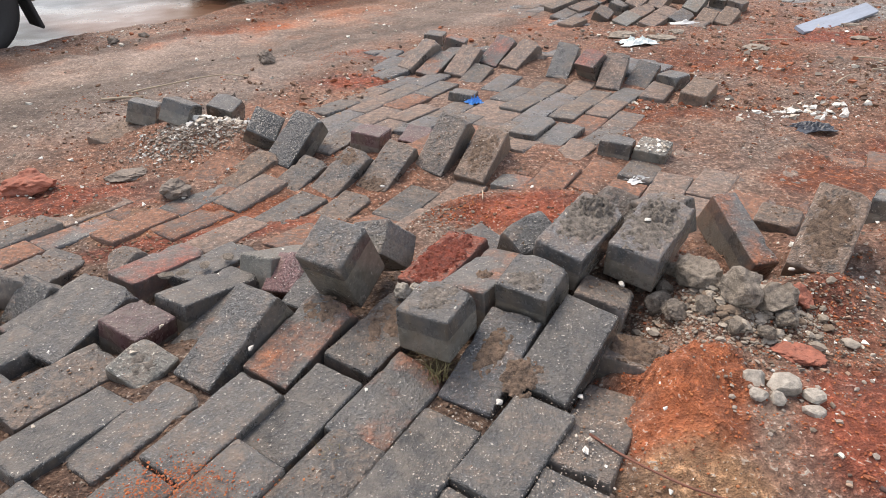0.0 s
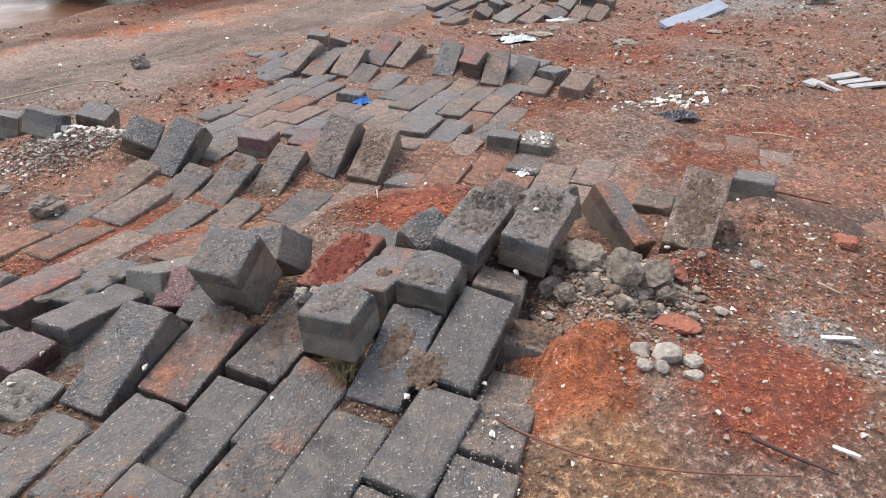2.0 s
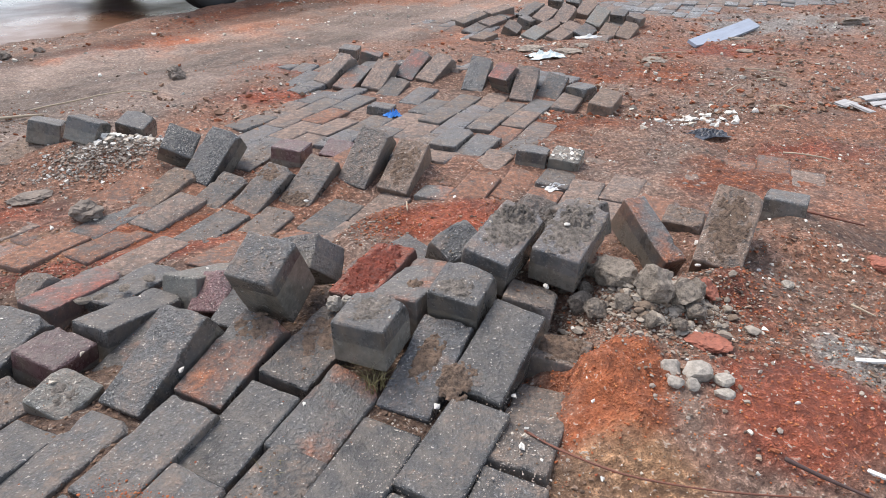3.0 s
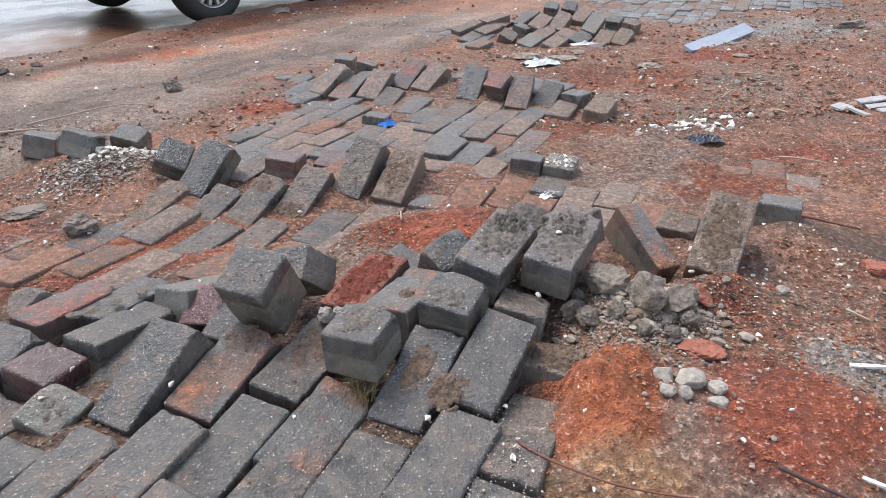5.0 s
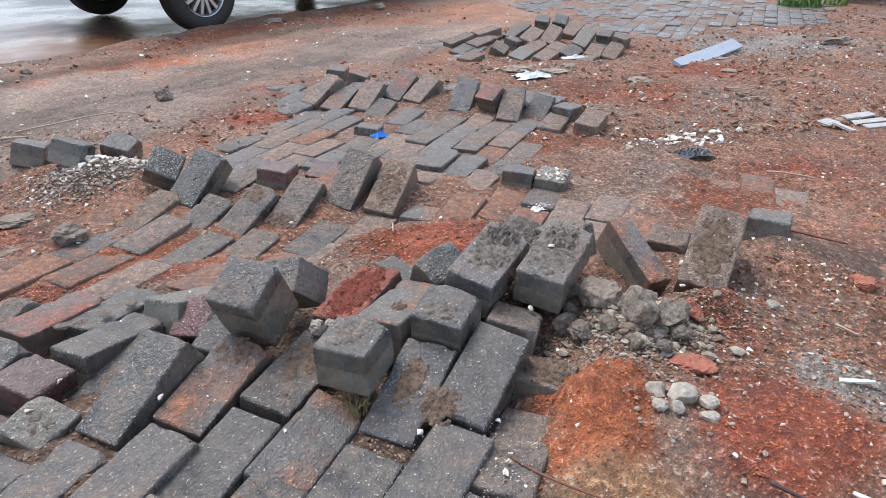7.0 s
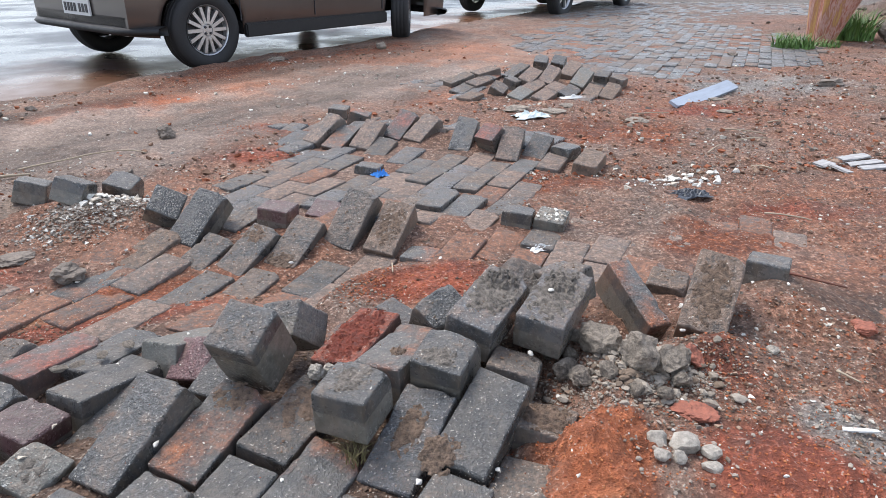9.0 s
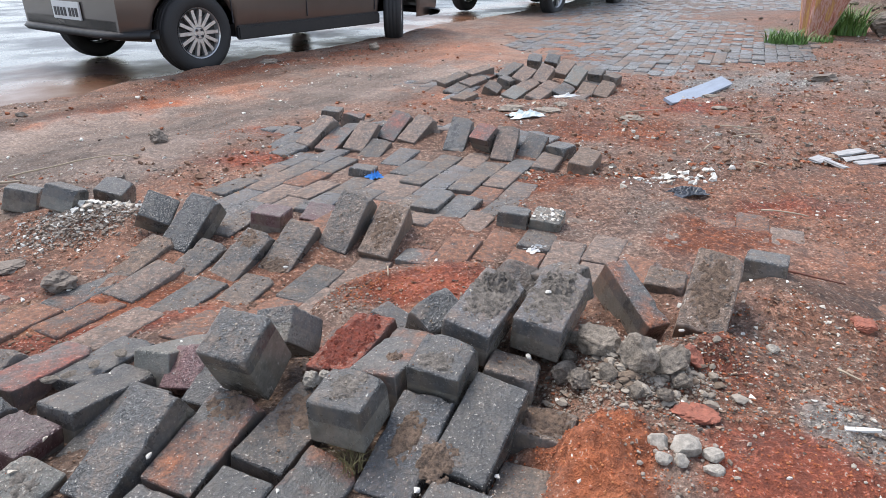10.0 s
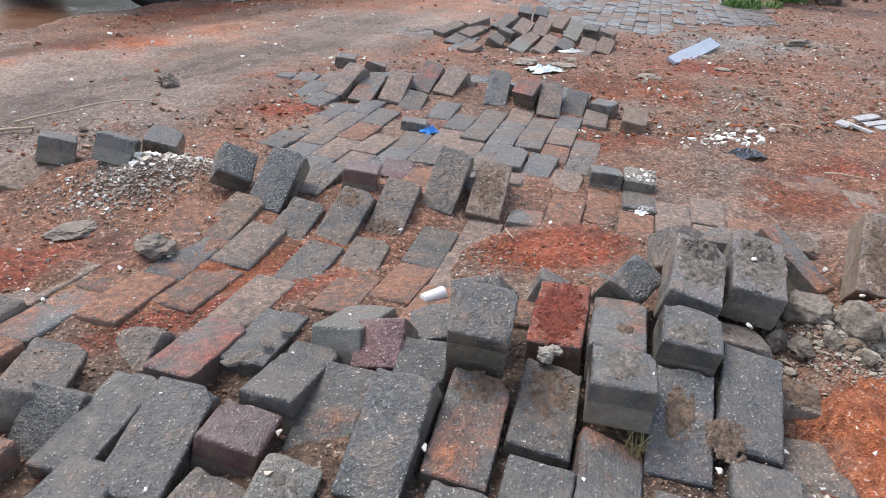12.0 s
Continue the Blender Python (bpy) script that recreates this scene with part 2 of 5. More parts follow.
def paved(x, y):
    """How far the pavement lies open: above 0 clear of earth, below 0 under it."""
    x, y = np.asarray(x, float), np.asarray(y, float)
    best = np.full(np.broadcast(x, y).shape, -1.0)
    for cx, cy, rx, ry, turn in OPEN:
        c, s = math.cos(radians(turn)), math.sin(radians(turn))
        a, b = ((x - cx) * c + (y - cy) * s) / rx, (-(x - cx) * s + (y - cy) * c) / ry
        best = np.maximum(best, 1 - np.sqrt(a * a + b * b))
    buried = 1.3 * blob(x, y, 0.20, 1.56, 0.30, 0.15) + 0.12 * blob(x, y, -0.62, 1.58, 0.22, 0.08, 20) + 0.3 * blob(x, y, -0.85, 1.75, 0.22, 0.2)
    beyond = np.clip((x - 0.77 * y) * 3.0, 0, 2) * np.clip(y - 3.8, 0, 1)  # only earth beyond the post
    return best - buried - beyond + 0.22 * fbm(x, y, 0.35, 3, 5) + 0.5 * fbm(x, y, 1.7, 3, 9) * np.clip((y - 4.0) / 2.5, 0, 1)


# open stretches of the pavement: middle, half lengths, turn
OPEN = [
    (-0.86, 0.80, 1.12, 0.80, 0), (-0.15, 1.05, 0.55, 0.30, 0), (-0.35, 1.60, 0.75, 0.30, 10), (0.60, 1.72, 0.60, 0.22, -5),
    (0.10, 2.35, 0.55, 0.62, -20), (0.35, 3.0, 0.75, 0.42, -25), (1.1, 4.35, 0.70, 0.38, -15), (2.25, 5.1, 1.05, 0.5, 12),
    (7.0, 10.5, 7.0, 2.6, 50), (3.5, 7.2, 2.3, 1.15, 47), (1.18, 1.5, 0.34, 0.36, 0),
]


def crest(x, y):
    """The waves into which the pavement has been pushed up."""
    r1 = blob(x, y, 0.12, 1.10, 0.55, 0.10, 8)
    r2 = blob(x, y, -0.05, 1.93, 0.55, 0.13, 0)
    r3 = blob(x, y, 0.40, 3.05, 0.60, 0.17, -20)
    r4 = blob(x, y, 1.35, 4.45, 0.50, 0.20, 0)
    return 0.035 * r1 + 0.04 * r2 + 0.055 * r3 + 0.045 * r4


SWELL = 0.062


def top(x, y):
    """Height of the pavement's upper face."""
    return lay(x, y) + 0.012 + crest(x, y) + SWELL * blob(x, y, -0.1, 0.75, 1.3, 0.5) - 0.022 * blob(x, y, -0.2, 1.62, 0.7, 0.25)


def earth_height(x, y):
    near = np.clip(1.9 - y / 5.0, 0.4, 1.0)
    h = top(x, y)
    open_ = np.clip(paved(x, y) * 5.0 + 0.5, 0, 1)
    rough = 0.030 * fbm(x, y, 0.5, 3, 11) + near * (0.030 * fbm(x, y, 0.11, 4, 21) + 0.012 * np.abs(fbm(x, y, 0.05, 3, 25)) + 0.008 * fbm(x, y, 0.022, 2, 31))
    clods = 0.035 * np.clip(fbm(x, y, 0.16, 3, 91), 0, 1) * np.clip(0.4 + 2 * fbm(x, y, 0.9, 2, 95), 0, 1)
    bare = clods + lay(x, y) + 0.008 + SWELL * blob(x, y, 0.3, 0.75, 1.3, 0.5) + rough
    bed = h - np.interp(y, [1.1, 1.3, 3.4, 4.2], [0.027, 0.015, 0.015, 0.007]) + 0.6 * rough - 0.035 * blob(x, y, -0.1, 1.12, 0.5, 0.12) - 0.03 * blob(x, y, -0.75, 1.1, 0.35, 0.25)
    bed = bed + 0.021 * blob(x, y, 1.22, 1.5, 0.33, 0.36) + 0.012 * blob(x, y, -0.75, 1.55, 0.45, 0.28) + 0.012 * blob(x, y, 0.9, 1.75, 0.35, 0.2)
    bed = bed + 0.03 * np.clip(fbm(x, y, 0.7, 4, 77), 0, 1) * np.clip(y - 4.2, 0, 1)
    z = bare * (1 - open_) + bed * open_
    # heaps and hollows
    heap = np.clip(blob(x, y, 0.388, 0.795, 0.105, 0.075) + 1.1 * fbm(x, y, 0.05, 4, 81) - 0.1, 0, 1)
    z = z + 0.075 * heap * blob(x, y, 0.388, 0.795, 0.2, 0.15) + 0.026 * blob(x, y, 0.345, 0.70, 0.10, 0.06)
    z = z + 0.055 * blob(x, y, 0.53, 1.0, 0.12, 0.09) + 0.020 * blob(x, y, 0.68, 0.70, 0.14, 0.14) + 0.02 * np.clip(fbm(x, y, 0.04, 3, 86), 0, 1) * blob(x, y, 0.68, 0.70, 0.2, 0.16) + 0.03 * blob(x, y, 0.95, 1.15, 0.3, 0.2)
    z = z + 0.055 * blob(x, y, 0.36, 1.16, 0.14, 0.08) + 0.05 * blob(x, y, 0.98, 1.22, 0.22, 0.12) + 0.06 * blob(x, y, 1.06, 1.33, 0.12, 0.10) - 0.03 * blob(x, y, 0.33, 0.86, 0.07, 0.07) - 0.02 * blob(x, y, 0.25, 0.76, 0.07, 0.1)
    z = z + 0.05 * blob(x, y, -0.83, 2.14, 0.20, 0.11) + 0.03 * blob(x, y, -0.95, 2.25, 0.35, 0.14) - 0.015 * blob(x, y, 0.22, 1.52, 0.2, 0.12)
    z = z + 0.012 * np.sin((y * 0.8 - x * 0.6) * 5 + 2 * fbm(x, y, 1.0, 2, 3)) * blob(x, y, -1.6, 3.4, 1.5, 1.2, 40)
    z = z - 0.05 * blob(x, y, 0.70, 1.19, 0.08, 0.08) + 0.045 * blob(x, y, 0.73, 1.06, 0.09, 0.05)
    # a bank of dug-up earth beyond the post
    bank = blob(x, y, 8.5, 6.8, 1.9, 1.1, -40)
    z = z + bank * (0.85 + 0.55 * fbm(x, y, 0.7, 4, 83)) + 0.4 * np.abs(fbm(x, y, 0.5, 3, 84)) * np.clip(bank * 3, 0, 1)
    # the kerb line, where the earth runs out on to the road
    side = (-(x + 1.9) * math.sin(radians(53)) + (y - 4.25) * math.cos(radians(53))) + 0.25 * fbm(x, y, 0.7, 3, 41)
    z = z - 0.09 * np.clip(side / 0.35, 0, 1)
    return z


def height_at(x, y):
    return float(earth_height(np.array([x]), np.array([y]))[0])


# patches of coloured earth: colour, middle, half lengths, turn, strength
RED_EARTH, ORANGE_EARTH, SAND, ASH, DUST = (0.34, 0.085, 0.042), (0.35, 0.105, 0.042), (0.44, 0.25, 0.135), (0.42, 0.39, 0.35), (0.295, 0.225, 0.183)
PATCHES = [
    (ORANGE_EARTH, 0.388, 0.795, 0.10, 0.08, 0, 1.8), (ORANGE_EARTH, 0.345, 0.70, 0.10, 0.06, 0, 1.6), (RED_EARTH, 0.68, 0.695, 0.15, 0.12, 20, 1.6),
    (RED_EARTH, 0.74, 0.98, 0.10, 0.12, 0, 0.7), (SAND, 0.32, 0.58, 0.14, 0.08, 0, 1.2), (ASH, 0.865, 0.79, 0.08, 0.11, 25, 1.4), (ASH, 0.10, 0.64, 0.12, 0.07, 0, 0.8),
    (RED_EARTH, 0.23, 1.58, 0.19, 0.10, 0, 1.5), (ORANGE_EARTH, -0.62, 1.58, 0.25, 0.08, 25, 1.2), (RED_EARTH, -0.66, 1.44, 0.30, 0.05, 20, 1.0),
    (RED_EARTH, -0.40, 2.85, 0.22, 0.12, 10, 1.0), (RED_EARTH, -0.42, 3.32, 0.20, 0.12, 0, 1.0), (ASH, -0.22, 2.62, 0.22, 0.10, 30, 0.7),
    (ORANGE_EARTH, 0.75, 2.40, 0.30, 0.16, -15, 1.0), (ORANGE_EARTH, 1.15, 1.75, 0.25, 0.15, 0, 1.0), (RED_EARTH, 1.6, 1.95, 0.35, 0.12, 0, 0.7),
    (ORANGE_EARTH, 1.35, 3.1, 0.5, 0.3, -20, 0.8), (RED_EARTH, 2.0, 3.55, 0.5, 0.2, 0, 0.8), (RED_EARTH, -1.15, 1.7, 0.3, 0.15, 0, 1.0), (ORANGE_EARTH, -1.3, 3.9, 0.7, 0.2, 45, 0.9),
    (ORANGE_EARTH, -0.8, 5.2, 0.8, 0.2, 50, 0.9), (ORANGE_EARTH, 0.2, 6.2, 0.8, 0.25, 50, 0.8), (DUST, -1.3, 3.1, 1.0, 0.7, 40, 1.2), (DUST, 0.2, 4.6, 1.4, 0.5, 45, 1.1),
    (DUST, -1.6, 2.5, 0.8, 0.5, 20, 1.0), (SAND, -0.85, 1.55, 0.25, 0.1, 0, 0.8), (ORANGE_EARTH, 2.4, 6.0, 0.4, 0.15, 0, 1.0), (ASH, 2.9, 4.3, 0.8, 0.5, 0, 0.7), (RED_EARTH, 1.3, 0.9, 0.3, 0.3, 0, 0.7),
]


def trodden(x, y):
    """Where feet and wheels have pressed the earth smooth."""
    return blob(x, y, -1.3, 3.3, 2.8, 0.75, 45) + blob(x, y, 0.9, 5.6, 1.6, 0.45, 48)


def powdery(x, y):
    """Where fine orange and red clay has been tipped out."""
    return sum(blob(x, y, cx, cy, rx, ry) for cx, cy, rx, ry in ((0.388, 0.795, 0.11, 0.09), (0.345, 0.70, 0.11, 0.07), (0.68, 0.695, 0.17, 0.13), (0.23, 1.58, 0.2, 0.11), (-0.62, 1.58, 0.28, 0.1)))


cos_t, sin_t = math.cos(radians(47)), math.sin(radians(47))


def earth_color(x, y):
    base = np.array([0.335, 0.20, 0.138])
    a = np.clip(0.5 + 1.3 * fbm(x, y, 0.5, 4, 51), 0, 1)[:, None]
    c = base * (1 - a) + np.array([0.41, 0.178, 0.102]) * a
    g = np.clip(1.8 * fbm(x, y, 0.28, 4, 61), 0, 0.8)[:, None]
    c = c * (1 - g) + np.array([0.34, 0.275, 0.225]) * g
    for k, (col, cx, cy, rx, ry, turn, power) in enumerate(PATCHES):
        f = blob(x, y, cx, cy, rx, ry, turn) * power + 0.9 * fbm(x, y, 0.12, 4, 71 + k) * blob(x, y, cx, cy, rx * 1.6, ry * 1.6, turn)
        f = np.clip((f - 0.25) * 2.2, 0, 0.95)[:, None]
        c = c * (1 - f) + np.array(col) * f
    # dark mud in the joints of the open pavement
    f = np.clip(paved(x, y) * 6, 0, 0.7)[:, None] * np.clip((1.45 - y) * 4, 0, 1)[:, None]
    c = c * (1 - f) + np.array([0.125, 0.092, 0.068]) * f
    # wheel tracks drawn out along the roadside
    along, across = x * cos_t + y * sin_t, -x * sin_t + y * cos_t
    trod = blob(x, y, -1.0, 3.6, 2.6, 0.9, 45)
    streak = (np.clip(1.6 * fbm(along * 0.16, across * 1.6, 0.4, 4, 99), -0.5, 0.22) * np.clip(trod * 1.6, 0, 1))[:, None]
    c = c * (1 + streak)
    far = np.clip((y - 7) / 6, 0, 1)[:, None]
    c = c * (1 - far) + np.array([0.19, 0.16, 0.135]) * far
    dug = np.clip(blob(x, y, 8.5, 6.8, 2.0, 1.3, -40) * 2.5 + 0.6 * fbm(x, y, 0.4, 3, 85), 0, 1)[:, None]
    return c * (1 - dug) + np.array([0.15, 0.11, 0.088]) * dug


def graded(lo, hi, fine_lo, fine_hi, step, grow=1.06):
    """Coordinates with a fine middle that coarsens outwards."""
    mid = list(np.arange(fine_lo, fine_hi, step))
    d, v, up = step, mid[-1], []
    while v < hi:
        d *= grow
        v += d
        up.append(v)
    d, v, down = step, mid[0], []
    while v > lo:
        d *= grow
        v -= d
        down.append(v)
    return np.array(down[::-1] + mid + up)


def mesh_from(name, verts, faces, material, smooth=True):
    me = bpy.data.meshes.new(name)
    me.from_pydata(verts, [], faces)
    me.materials.append(material)
    if smooth:
        me.polygons.foreach_set("use_smooth", [True] * len(me.polygons))
    me.update()
    return me


def sheet(name, xs, ys, zf, material, colorf=None):
    gx, gy = np.meshgrid(xs, ys)
    x, y = gx.ravel(), gy.ravel()
    z = zf(x, y)
    w, n = len(xs), len(ys)
    i = (np.arange(n - 1)[:, None] * w + np.arange(w - 1)[None, :]).ravel()
    faces = np.stack([i, i + 1, i + w + 1, i + w], 1)
    me = mesh_from(name, np.stack([x, y, z], 1).tolist(), faces.tolist(), material)
    if colorf is not None:
        c = np.ones((len(x), 4), np.float32)
        c[:, :3] = colorf(x, y)
        c[:, 3] = 1 - np.clip(1.7 * trodden(x, y) + 0.85 * powdery(x, y), 0, 1)
        at = me.color_attributes.new("earth", "FLOAT_COLOR", "POINT")
        at.data.foreach_set("color", c.ravel())
    return new(name, me)


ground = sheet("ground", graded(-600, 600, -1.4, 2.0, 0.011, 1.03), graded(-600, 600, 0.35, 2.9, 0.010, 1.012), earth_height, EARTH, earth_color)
tagged(ground, "wet red-brown earth with crumbs, lime specks and orange patches", "ground", kind="structure")


# ---- the wet road ----
ROAD_DIR = 53.0


def road_material():
    m = Nodes("wet_asphalt")
    o = m.coord()
    across = m.node("SeparateXYZ", Vector=o).outputs["Y"]
    big, fine = m.noise(o, 0.9, 4.0), m.noise(o, 120.0, 3.0)
    streak = m.noise(m.node("Mapping", Vector=o, Scale=(1.2, 1.3, 1.0)).outputs[0], 0.9, 4.0)
    mud = m.step(m.math("ADD", across, m.math("MULTIPLY", m.math("SUBTRACT", big, 0.5), 2.2)), 1.7, 0.6)
    col = m.mix(m.step(fine, 0.35, 0.65), (0.030, 0.035, 0.043), (0.075, 0.083, 0.095))
    col = m.mix(m.math("MULTIPLY", mud, 0.85), col, (0.13, 0.06, 0.03))
    film = m.step(streak, 0.36, 0.56)
    rough = m.step(film, 0.0, 1.0, 0.45, 0.24)
    h = m.math("MULTIPLY", fine, m.step(film, 0.0, 1.0, 1.0, 0.12))
    return m.done(col, rough, normal=m.bump(h, 0.35, 0.003), spec=0.1)


s_at, t_at = graded(-300, 300, -1.0, 16.0, 0.35, 1.2), np.concatenate([np.linspace(-0.3, 6, 20), np.linspace(7, 14, 6)])
cr, sr_ = math.cos(radians(ROAD_DIR)), math.sin(radians(ROAD_DIR))


def road_height(s, t):
    x, y = -1.9 + s * cr - t * sr_, 4.25 + s * sr_ + t * cr
    return lay(x, y) - 0.045


road = sheet("road", s_at, t_at, road_height, road_material())
road.matrix_world = pose(-1.9, 4.25, 0, 0, 0, ROAD_DIR)
tagged(road, "wet dark asphalt road with brown muddy water at its edge", "road", kind="structure")


# ---- helpers for things ----
def part(name, bm, material, parent, label="", smooth=False):
    me = bpy.data.meshes.new(name)
    bm.to_mesh(me)
    bm.free()
    me.materials.append(material)
    if smooth:
        me.polygons.foreach_set("use_smooth", [True] * len(me.polygons))
    ob = new(name, me)
    if parent is not None:
        ob.parent = parent
    return tagged(ob, label)


def block_mesh(name, L, W, T, material, seed, bevel=0.0058):
    """A cast block with worn, rounded arrises; its origin is the middle of the upper face."""
    rnd = random.Random(seed)
    bm = bmesh.new()
    bmesh.ops.create_cube(bm, size=1)
    bmesh.ops.scale(bm, vec=(L, W, T), verts=bm.verts)
    bmesh.ops.translate(bm, vec=(0, 0, -T / 2), verts=bm.verts)
    bmesh.ops.bevel(bm, geom=list(bm.edges), offset=bevel, segments=2, profile=0.6, affect="EDGES")
    for v in bm.verts:
        v.co += Vector((rnd.uniform(-1, 1), rnd.uniform(-1, 1), rnd.uniform(-1, 1))) * 0.0013
    me = bpy.data.meshes.new(name)
    bm.to_mesh(me)
    bm.free()
    me.materials.append(material)
    me.polygons.foreach_set("use_smooth", [True] * len(me.polygons))
    return me


def steps_along(length):
    """Coordinates along one side of a block, close together at its ends."""
    ends, n = [0.0, 0.0016, 0.0036, 0.0056, 0.0085], max(2, int(length / 0.02))
    inner = list(np.linspace(0.0085, length - 0.0085, n + 1)[1:-1])
    return [v - length / 2 for v in ends + inner + [length - e for e in ends[::-1]]]


def worn_block_mesh(name, L, W, T, material, seed):
    """A cast block with a wide chamfer round the wearing face, uneven arrises and knocked-off corners."""
    r = random.Random(seed * 31 + int(L * 1000) + int(W * 3000))
    axes = [steps_along(L), steps_along(W), steps_along(T)]
    off = Vector((seed * 5.3, seed * 2.1, seed * 7.7))
    half = (L / 2, W / 2, T / 2)
    chips = []
    for _ in range(4):
        a = r.choice((-1, 1))
        spot = (Vector((a * L / 2, r.uniform(-1, 1) * W / 2, T / 2)) if r.random() < 0.4 else Vector((r.uniform(-1, 1) * L / 2, a * W / 2, T / 2)))
        chips.append((spot, r.uniform(0.006, 0.014)))
    if r.random() < 0.5:
        chips.append((Vector((r.choice((-1, 1)) * L / 2, r.choice((-1, 1)) * W / 2, T / 2)), r.uniform(0.014, 0.024)))
    index, verts, faces = {}, [], []

    def vert(p):
        key = tuple(round(c, 5) for c in p)
        if key not in index:
            v = Vector(p)
            upper = max(0.0, min(1.0, (v.z + T / 2) / T * 3 - 1.8))
            rad = (0.0022 + 0.0034 * upper) * (1 + 0.5 * noise.noise(v * 45 + off))
            q = Vector(tuple(max(-h + rad, min(h - rad, c)) for c, h in zip(v, half)))
            d = v - q
            out = q + d.normalized() * rad if d.length > 1e-6 else v
            for spot, size in chips:
                k = size - (out - spot).length * (1 + 0.3 * noise.noise(out * 120 + off))
                if k > 0:
                    out = out + (Vector((0, 0, -0.2 * T)) - spot).normalized() * k * 0.75
            out = out + Vector((noise.noise(out * 70 + off), noise.noise(out * 70 - off), noise.noise(out * 60 + off))) * 0.0011
            index[key] = len(verts)
            verts.append((out.x, out.y, out.z - T / 2))
        return index[key]

    for u, v, w in ((0, 1, 2), (1, 2, 0), (2, 0, 1)):
        for s in (-1, 1):
            for i in range(len(axes[u]) - 1):
                for j in range(len(axes[v]) - 1):
                    quad = []
                    for a, b in ((i, j), (i + 1, j), (i + 1, j + 1), (i, j + 1)):
                        p = [0.0, 0.0, 0.0]
                        p[u], p[v], p[w] = axes[u][a], axes[v][b], s * half[w]
                        quad.append(vert(p))
                    faces.append(quad if s > 0 else quad[::-1])
    return mesh_from(name, verts, faces, material)


BLOCKS = {}


def block(L, W, T, look_, seed, worn=False):
    key = (L, W, T, look_, seed % 4, worn)
    if key not in BLOCKS:
        BLOCKS[key] = worn_block_mesh("paver", L, W, T, PAVERS[look_], seed % 4) if worn else block_mesh("paver", L, W, T, PAVERS[look_], seed % 4 + int(L * 1000))
    return BLOCKS[key]


def laid(x, y, z, yaw, pitch, roll):
    """Pose of a block: yaw of its long side, pitch lifts the far end, roll lifts the left side."""
    return pose(x, y, z, 0, 0, yaw) @ pose(0, 0, 0, 0, -pitch, 0) @ pose(0, 0, 0, roll, 0, 0)


# ---- heaved and loose pavers: size, place of the upper face, turn, look ----
HEAVED_A = [
    (0.2, 0.1, 0.08, -0.349, 0.732, 0.040, 56, 7, -1, "clean"),
    (0.2, 0.1, 0.08, -0.224, 0.753, 0.037, 57, 9, -1, "clean"),
    (0.2, 0.1, 0.08, -0.085, 0.783, 0.036, 58, 3, 15, "stained"),
    (0.2, 0.1, 0.08, -0.252, 0.927, 0.057, 59, 14, 5, "stained"),
    (0.2, 0.1, 0.08, -0.384, 0.924, 0.065, 58, 28, -5, "clean"),
    (0.2, 0.1, 0.08, -0.442, 1.066, -0.001, 61, 11, -0, "stained"),
    (0.2, 0.1, 0.08, -0.494, 1.163, 0.018, 57, -9, -3, "clean"),
    (0.2, 0.1, 0.08, -0.656, 1.294, -0.002, 58, -4, -1, "painted"),
    (0.2, 0.1, 0.08, -0.539, 1.316, -0.012, 59, -3, -2, "clean"),
]
HEAVED_B = [
    (0.1, 0.1, 0.08, -0.585, 1.022, 0.030, 64, -4, 10, "red"),
    (0.088, 0.088, 0.08, -0.529, 0.898, 0.021, 61, 10, 18, "pale"),
    (0.2, 0.1, 0.08, -0.702, 1.022, 0.030, 65, 14, 6, "clean"),
    (0.2, 0.1, 0.08, -0.797, 1.106, 0.006, 58, 9, -7, "stained"),
    (0.12, 0.1, 0.08, -0.886, 1.136, -0.018, 57, 44, 1, "clean"),
    (0.1, 0.1, 0.14, -0.206, 1.032, 0.191, 61, 29, 3, "clean"),
    (0.1, 0.1, 0.085, -0.013, 0.911, 0.146, 60, 5, -2, "clean"),
    (0.2, 0.1, 0.08, -0.112, 0.948, 0.054, 58, 5, 6, "dusty"),
    (0.2, 0.1, 0.08, 0.001, 1.150, 0.092, 58, 5, -6, "redmud"),
]
HEAVED_C = [
    (0.2, 0.1, 0.08, 0.086, 1.083, 0.105, 57, -5, -6, "stained"),
    (0.1, 0.1, 0.08, 0.159, 0.979, 0.153, 57, 12, 3, "clean"),
    (0.2, 0.1, 0.08, 0.080, 0.863, 0.062, 58, 21, -3, "rinsed"),
    (0.2, 0.1, 0.08, 0.205, 0.859, 0.088, 54, 18, 6, "clean"),
    (0.1, 0.1, 0.08, 0.303, 1.014, 0.097, 66, -9, 8, "dusty"),
    (0.2, 0.1, 0.08, 0.274, 1.130, 0.178, 53, 9, 10, "rinsed"),
    (0.2, 0.1, 0.08, 0.409, 1.124, 0.180, 54, 10, 5, "rinsed"),
    (0.2, 0.06, 0.1, 0.661, 1.260, 0.104, 104, 25, 0, "stained"),
    (0.2, 0.1, 0.08, 0.770, 1.143, 0.159, 51, 38, 7, "muddy"),
]
